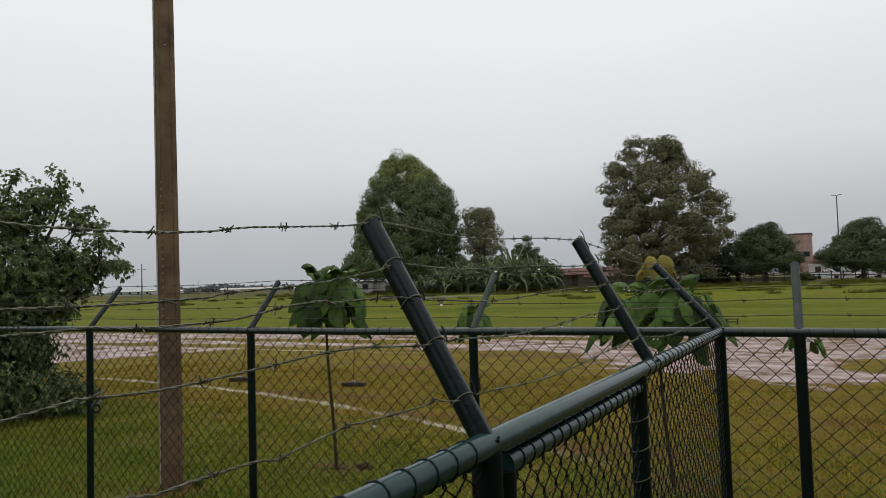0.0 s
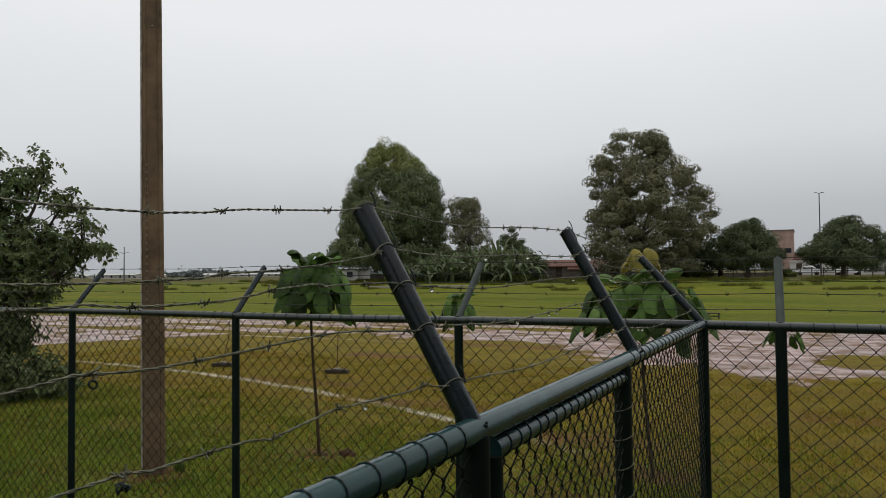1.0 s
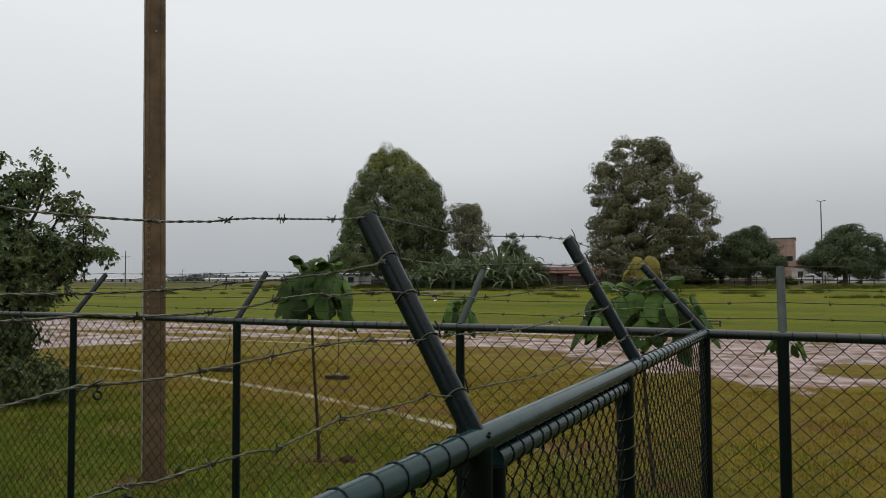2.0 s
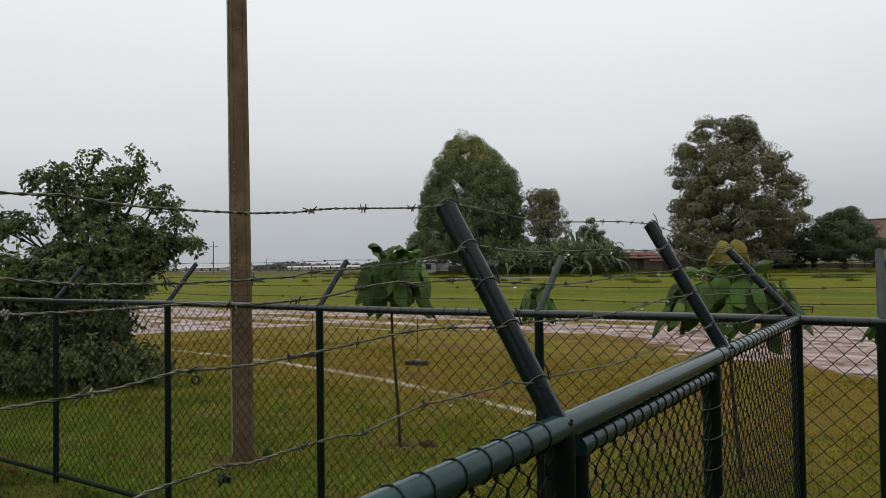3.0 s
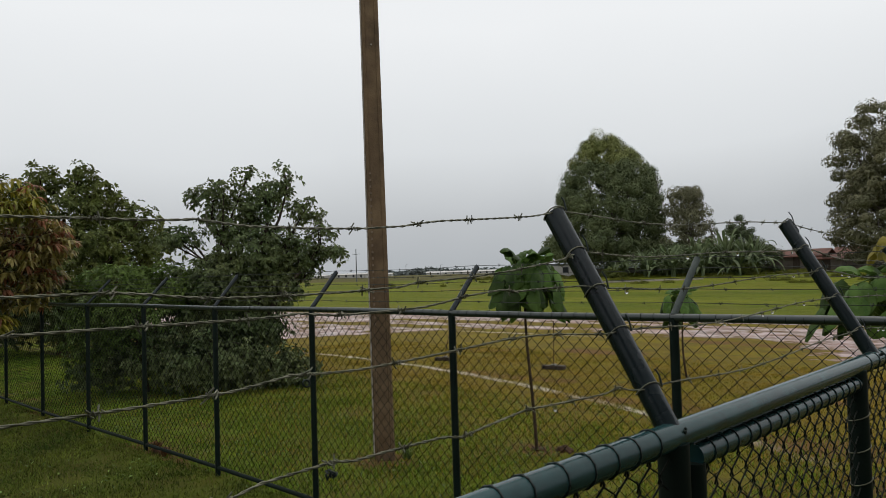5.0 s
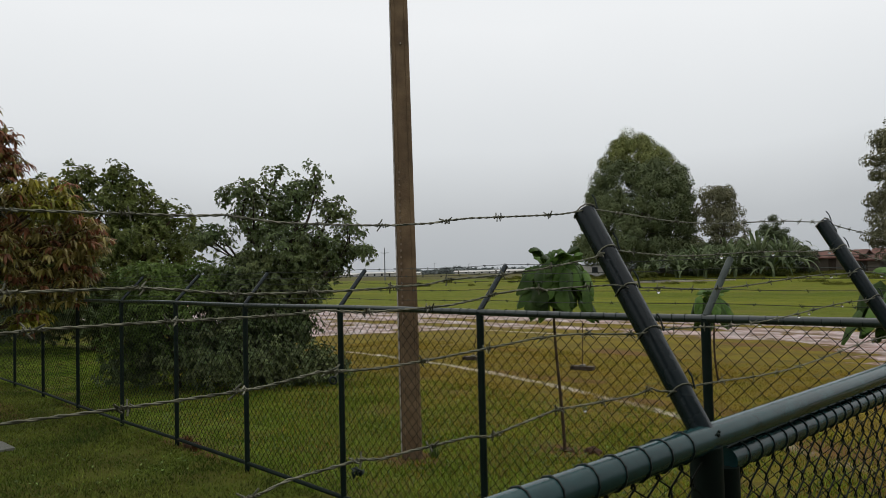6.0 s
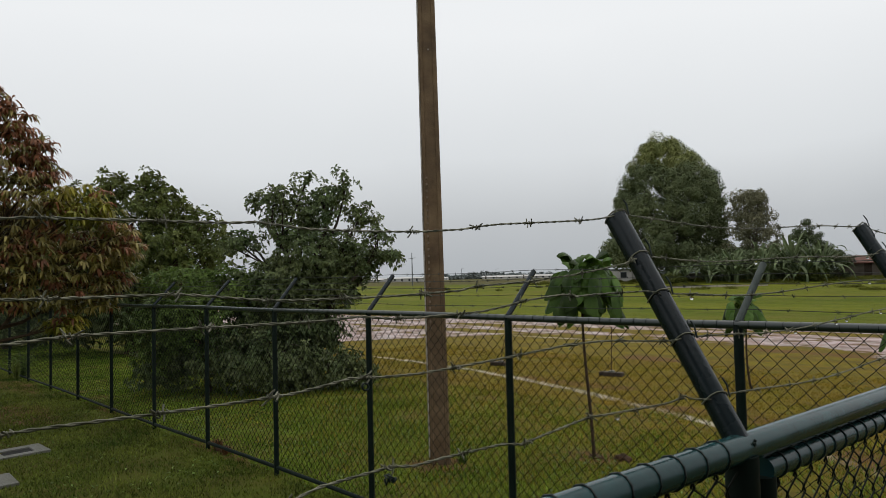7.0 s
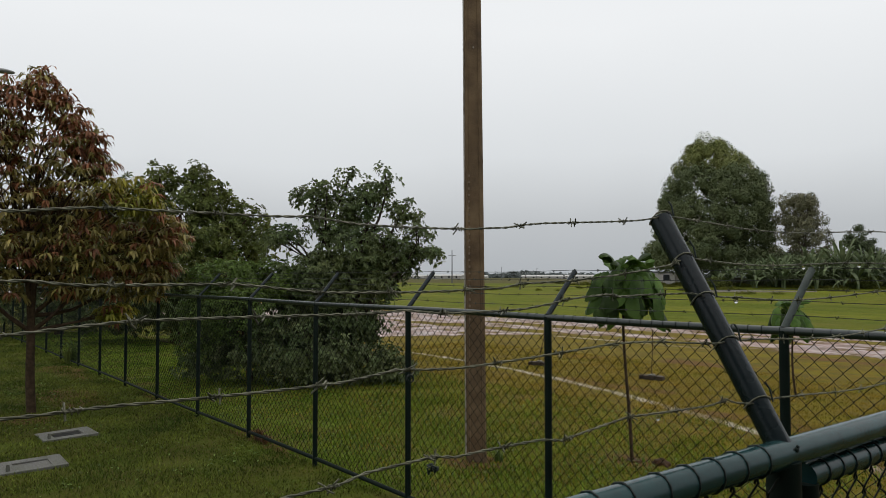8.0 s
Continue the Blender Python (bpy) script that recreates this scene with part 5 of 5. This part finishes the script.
def house(name, label, at, size, roof_h, wall, roof, doors=1, windows=2, turn=0.0, flat=False):
    ob = empty(name, label, "building", at=at)
    ob.rotation_euler = (0, 0, turn)
    w, d, h = size
    part("wall", box_bm((w, d, h + 0.6), (0, 0, h / 2 - 0.3), 0.03), wall, ob)
    if flat:
        bm = box_bm((w + 0.3, d + 0.3, roof_h), (0, 0, h + roof_h / 2 - 0.01), 0.03)
        part("roof", bm, roof, ob)
    else:
        e = 0.45
        vs = [(-w / 2 - e, -d / 2 - e, h - 0.05), (w / 2 + e, -d / 2 - e, h - 0.05), (w / 2 + e, d / 2 + e, h - 0.05), (-w / 2 - e, d / 2 + e, h - 0.05), (-w / 2 - e, 0, h + roof_h), (w / 2 + e, 0, h + roof_h)]
        low = [(x, y, z - 0.14) for x, y, z in vs]
        fs = [(0, 1, 5, 4), (2, 3, 4, 5), (6, 10, 11, 7), (8, 11, 10, 9), (0, 6, 7, 1), (2, 8, 9, 3), (0, 4, 10, 6), (4, 3, 9, 10), (1, 7, 11, 5), (5, 11, 8, 2)]
        mesh_object("roof", vs + low, fs, roof, ob)
    n = doors + windows
    for k in range(n):
        x = -w / 2 + w * (k + 0.5) / n
        if k < doors:
            part("door", box_bm((0.9, 0.08, 2.05), (x, -d / 2 - 0.02, 1.02), 0.01), M_DARKWOOD, ob)
        else:
            fr = part("window", box_bm((1.2, 0.10, 1.0), (x, -d / 2 - 0.02, h * 0.55), 0.02), M_STEEL, ob)
            part("pane", box_bm((1.04, 0.10, 0.84), (x, -d / 2 - 0.035, h * 0.55), 0.005), M_DARKGLASS, fr)
    return ob


g = gz(110)
house("farm_shed", "low shed with a long red-brown tiled roof", (-30.2, 99, gz(99)), (6.6, 4.5, 1.9), 0.9, M_GREYWALL, M_ROOF, 1, 0)
house("farm_shed", "open lean-to with a sagging brown roof", (-26.6, 98, gz(98)), (3.6, 3.5, 1.5), 0.6, M_GREYWALL, M_ROOF, 1, 0, turn=0.1)
house("farm_shed", "small shed with a red-brown roof and antenna", (-25.3, 108, gz(108)), (5.5, 4, 2.0), 1.0, M_GREYWALL, M_ROOF)
house("apartment_block", "tall pale orange brick building", (-2.3, 153, g), (3.9, 8, 8.4), 0.25, M_BRICK, M_GREYWALL, 0, 2, flat=True)
house("house", "red-roofed house beside the brick building", (3.0, 152, g), (6.2, 6, 3.0), 1.2, M_GREYWALL, M_ROOF)
house("white_hall", "long low white hall behind the trees", (7.7, 141, g), (17.0, 7, 2.3), 0.25, M_PLASTER, M_PLASTER, 1, 5, flat=True)
house("white_shed", "small pale shed under the tall tree", (-69.7, 101, gz(101)), (6.4, 4, 1.7), 0.2, M_PLASTER, M_STEEL, 1, 1, flat=True)
house("white_warehouse", "long low white warehouse on the horizon", (-252, 203, g), (26, 10, 1.6), 0.5, M_PLASTER, M_PLASTER, 1, 4)

for hx, hy, hw in ((-392, 330, 34), (-335, 350, 26), (-300, 345, 20), (-430, 320, 30), (-262, 360, 24)):
    house("white_warehouse", "long low white warehouse on the horizon", (hx, hy, gz(hy)), (hw, 10, 1.4), 0.9, M_PLASTER, M_PLASTER, 1, 4, turn=0.7)

bank = part("boundary_wall", box_bm((34, 0.3, 1.3), (0, 0, 0.35), 0.03), M_GREYWALL)
bank.location = (-46, 97.5, gz(97.5))
tagged(bank, "long low grey-brown wall at the field edge", "wall")
bank2 = part("boundary_wall", box_bm((26, 0.3, 0.8), (0, 0, 0.2), 0.03), M_GREYWALL)
bank2.location = (-13, 110, gz(110))
tagged(bank2, "low grey-brown wall behind the field trees", "wall")
kerb = part("concrete_kerb", box_bm((13.5, 0.4, 0.22), (0, 0, 0.08), 0.03), M_CONCEDGE)
kerb.location, kerb.rotation_euler = (-40.2, 74.0, gz(74)), (0, 0, 0.42)
tagged(kerb, "pale concrete kerb lying in the grass", "kerb")

field_fence = empty("field_fence", "low dark wooden fence along the far field", "fence", at=(0, 0, 0))
for k in range(22):
    x = -12 + k * 1.45
    part("post", box_bm((0.14, 0.14, 1.35), (x, 108, gz(108) + 0.6), 0.01), M_DARKWOOD, field_fence)
for z in (0.55, 1.05):
    part("rail", box_bm((31, 0.06, 0.10), (3.3, 108 - 0.1, gz(108) + z), 0.01), M_GREYWALL, field_fence)


M_LAMPHEAD = material("pale_grey_lamp_housing", (0.20, 0.21, 0.21), (0.28, 0.29, 0.29), 5, (0.4, 0.6), 0)


def street_lamp(label, at, height, arms, turn=0.0, r=0.09, mast=0.0, reach=1.0):
    ob = empty("street_lamp", label, "street lamp", at=at)
    ob.rotation_euler = (0, 0, turn)
    tubes("pole", [[(0, 0, -0.2), (0, 0, height * 0.5), (0, 0, height + mast)]], [np.array([r * 1.2, r, r * 0.7])], M_STEEL, ob, 10)
    for s in arms:
        tubes("arm", [[(0, 0, height - 0.05), (s * 0.25 * reach, 0, height + 0.05), (s * 0.5 * reach, 0, height + 0.10)]], r * 0.45, M_STEEL, ob, 8)
        bm = bmesh.new()
        bmesh.ops.create_uvsphere(bm, u_segments=14, v_segments=8, radius=1.0, matrix=Matrix.Translation((s * 0.62 * reach, 0, height + 0.11)) @ Matrix.Diagonal((0.28 * reach, 0.13, 0.055, 1)))
        part("lamp_head", bm, M_LAMPHEAD, ob, smooth=True)
    return ob


street_lamp("tall double-armed grey street lamp", (3.6, 105, gz(105)), 11.2, (-1, 1), reach=0.7)
street_lamp("far utility pole with two lamp arms", (-113.0, 90, gz(90)), 5.55, (-1, 1), 0.6, 0.11, 1.15)
for k, (x, y, h) in enumerate(((-196, 182, 4.6), (-150, 190, 4.4), (-205, 210, 4.4), (-26.4, 112, 5.2))):
    street_lamp("thin far lamp pole on the horizon", (x, y, gz(y)), h, (1,), 0.6, 0.08)
street_lamp("grey street lamp with a flat head behind the mango tree", (-16.75, -2.80, 0), 6.95, (1,), radians(90), 0.05)


def car(at, turn):
    ob = empty("car", "white parked hatchback car beyond the field fence", "car", at=at)
    ob.rotation_euler = (0, 0, turn)
    prof = [(-1.95, 0.35), (-2.0, 0.75), (-1.75, 0.95), (-1.1, 1.02), (-0.55, 1.42), (0.75, 1.46), (1.35, 1.05), (1.95, 0.92), (2.0, 0.45), (1.9, 0.32)]
    bm = bmesh.new()
    rows = []
    for y, s in ((-0.82, 0.94), (-0.62, 1.0), (0.62, 1.0), (0.82, 0.94)):
        rows.append([bm.verts.new((x * s, y, 0.32 + (z - 0.32) * (s if z > 1.1 else 1))) for x, z in prof])
    for a, b in zip(rows[:-1], rows[1:]):
        for i in range(len(prof)):
            j = (i + 1) % len(prof)
            bm.faces.new((a[i], a[j], b[j], b[i]))
    bm.faces.new(rows[0][::-1])
    bm.faces.new(rows[-1])
    bmesh.ops.recalc_face_normals(bm, faces=bm.faces)
    part("body", bm, M_CARPAINT, ob, smooth=False)
    for s in (-1, 1):
        part("side_window", box_bm((1.5, 0.04, 0.30), (0.0, s * 0.80, 1.18), 0.01), M_DARKGLASS, ob)
        for x in (-1.25, 1.25):
            tubes("wheel", [[(x, s * 0.70, 0.31), (x, s * 0.84, 0.31)]], 0.31, M_TYRE, ob, 16)
    return ob


car((7.6, 124, gz(124)), 0.2)
car((2.0, 127, gz(127)), 0.05)


# ---- grass ----
M_BLADE = material("lawn_grass_blade", (0.070, 0.132, 0.010), (0.185, 0.250, 0.026), 0.9, (0.5, 0.7), 0, island=0.7, translucent=0.3, spec=0.15)
M_BLADEDARK = material("dull_lawn_blade", (0.040, 0.068, 0.009), (0.128, 0.148, 0.024), 0.8, (0.55, 0.75), 0, island=0.75, translucent=0.25, spec=0.12)
M_BLADEDRY = material("thin_dry_grass_blade", (0.105, 0.108, 0.010), (0.345, 0.232, 0.032), 1.1, (0.6, 0.8), 0, island=0.7, translucent=0.3, spec=0.12)


def grass(name, label, x0, x1, y0, y1, count, size, mat, seed, keep):
    rng = np.random.default_rng(seed)
    x, y = rng.uniform(x0, x1, count), rng.uniform(y0, y1, count)
    ok = keep(x, y, rng)
    thin = np.array([noise.noise(Vector((a * 1.3, c * 1.3, 9.0))) for a, c in zip(x, y)])
    ok &= thin > rng.uniform(-0.75, 0.15, count)
    x, y = x[ok], y[ok]
    n = len(x)
    a = rng.uniform(0, 6.283, n)
    h = size * rng.uniform(0.5, 1.3, n)
    lean = rng.normal(0, 0.6, (n, 2)) * h[:, None]
    w = 0.0055 + 0.0045 * rng.random(n)
    dx, dy = np.cos(a) * w, np.sin(a) * w
    z0 = np.full(n, -0.006)
    v = np.stack([np.stack([x - dx, y - dy, z0], -1), np.stack([x + dx, y + dy, z0], -1), np.stack([x + lean[:, 0], y + lean[:, 1], h], -1)], 1).reshape(-1, 3)
    ob = big_mesh(name, v, np.arange(3 * n).reshape(-1, 3), mat)
    return tagged(ob, label, "grass", kind="stuff")


def lawn_keep(x, y, rng):
    on_plaque = ((np.abs(x + 9.92) < 0.36) & (np.abs(y + 2.06) < 0.38)) | ((np.abs(x + 8.25) < 0.36) & (np.abs(y + 2.79) < 0.38))
    return ~on_plaque & (rng.random(len(x)) < np.clip(1.25 - (y + 0.16 * x) / 5.5, 0.25, 1))


def dry_keep(x, y, rng):
    return rng.random(len(x)) < np.clip((y + 0.16 * x + 2.0) / 4.0, 0.0, 1)


grass("lawn_grass", "short lush green lawn grass", -19, 2.6, 0.02, 6.5, 210000, 0.042, M_BLADE, 71, lawn_keep)
grass("lawn_grass", "short dull green lawn grass round the plaques", -19, 1.5, -5.2, 0.02, 170000, 0.038, M_BLADEDARK, 73, lawn_keep)
grass("lawn_grass", "short dull green lawn grass along the far fence", -32, -19, -7.0, 0.02, 80000, 0.045, M_BLADEDARK, 74, lawn_keep)
grass("lawn_grass", "short green lawn grass under the trees", -32, -19, 0.02, 4.0, 50000, 0.05, M_BLADE, 75, lawn_keep)
grass("pitch_grass", "thin short dry grass of the pitch", -18, 5.5, 0.6, 13.0, 260000, 0.030, M_BLADEDRY, 72, dry_keep)


def weeds():
    """Small broad-leaved weeds scattered in loose patches over the lawn."""
    rng = np.random.default_rng(77)
    n = 15000
    x, y = rng.uniform(-17, 2.2, n), rng.uniform(-4.5, 6.5, n)
    patch = np.array([noise.noise(Vector((a * 0.8, c * 0.8, 4.0))) for a, c in zip(x, y)])
    ok = lawn_keep(x, y, rng) & (rng.random(n) < np.where(y > 0, 1.0, 0.35)) & (patch > rng.uniform(-0.2, 0.5, n))
    x, y = x[ok], y[ok]
    c = np.stack([x, y, rng.uniform(0.01, 0.05, len(x))], -1)
    out = np.tile([0, 0, 1.0], (len(x), 1))
    ob = leaf_mesh("lawn_weed", c, out, 0.055, 0.03, M_WEED, None, rng, droop=0.1, spread=0.6)
    tagged(ob, "small pale broad-leaved weeds in the lawn", "weeds", kind="stuff")


M_WEED = material("pale_green_weed", (0.070, 0.128, 0.018), (0.150, 0.210, 0.045), 2.0, (0.35, 0.55), 0, island=0.5, translucent=0.25, spec=0.35)
weeds()
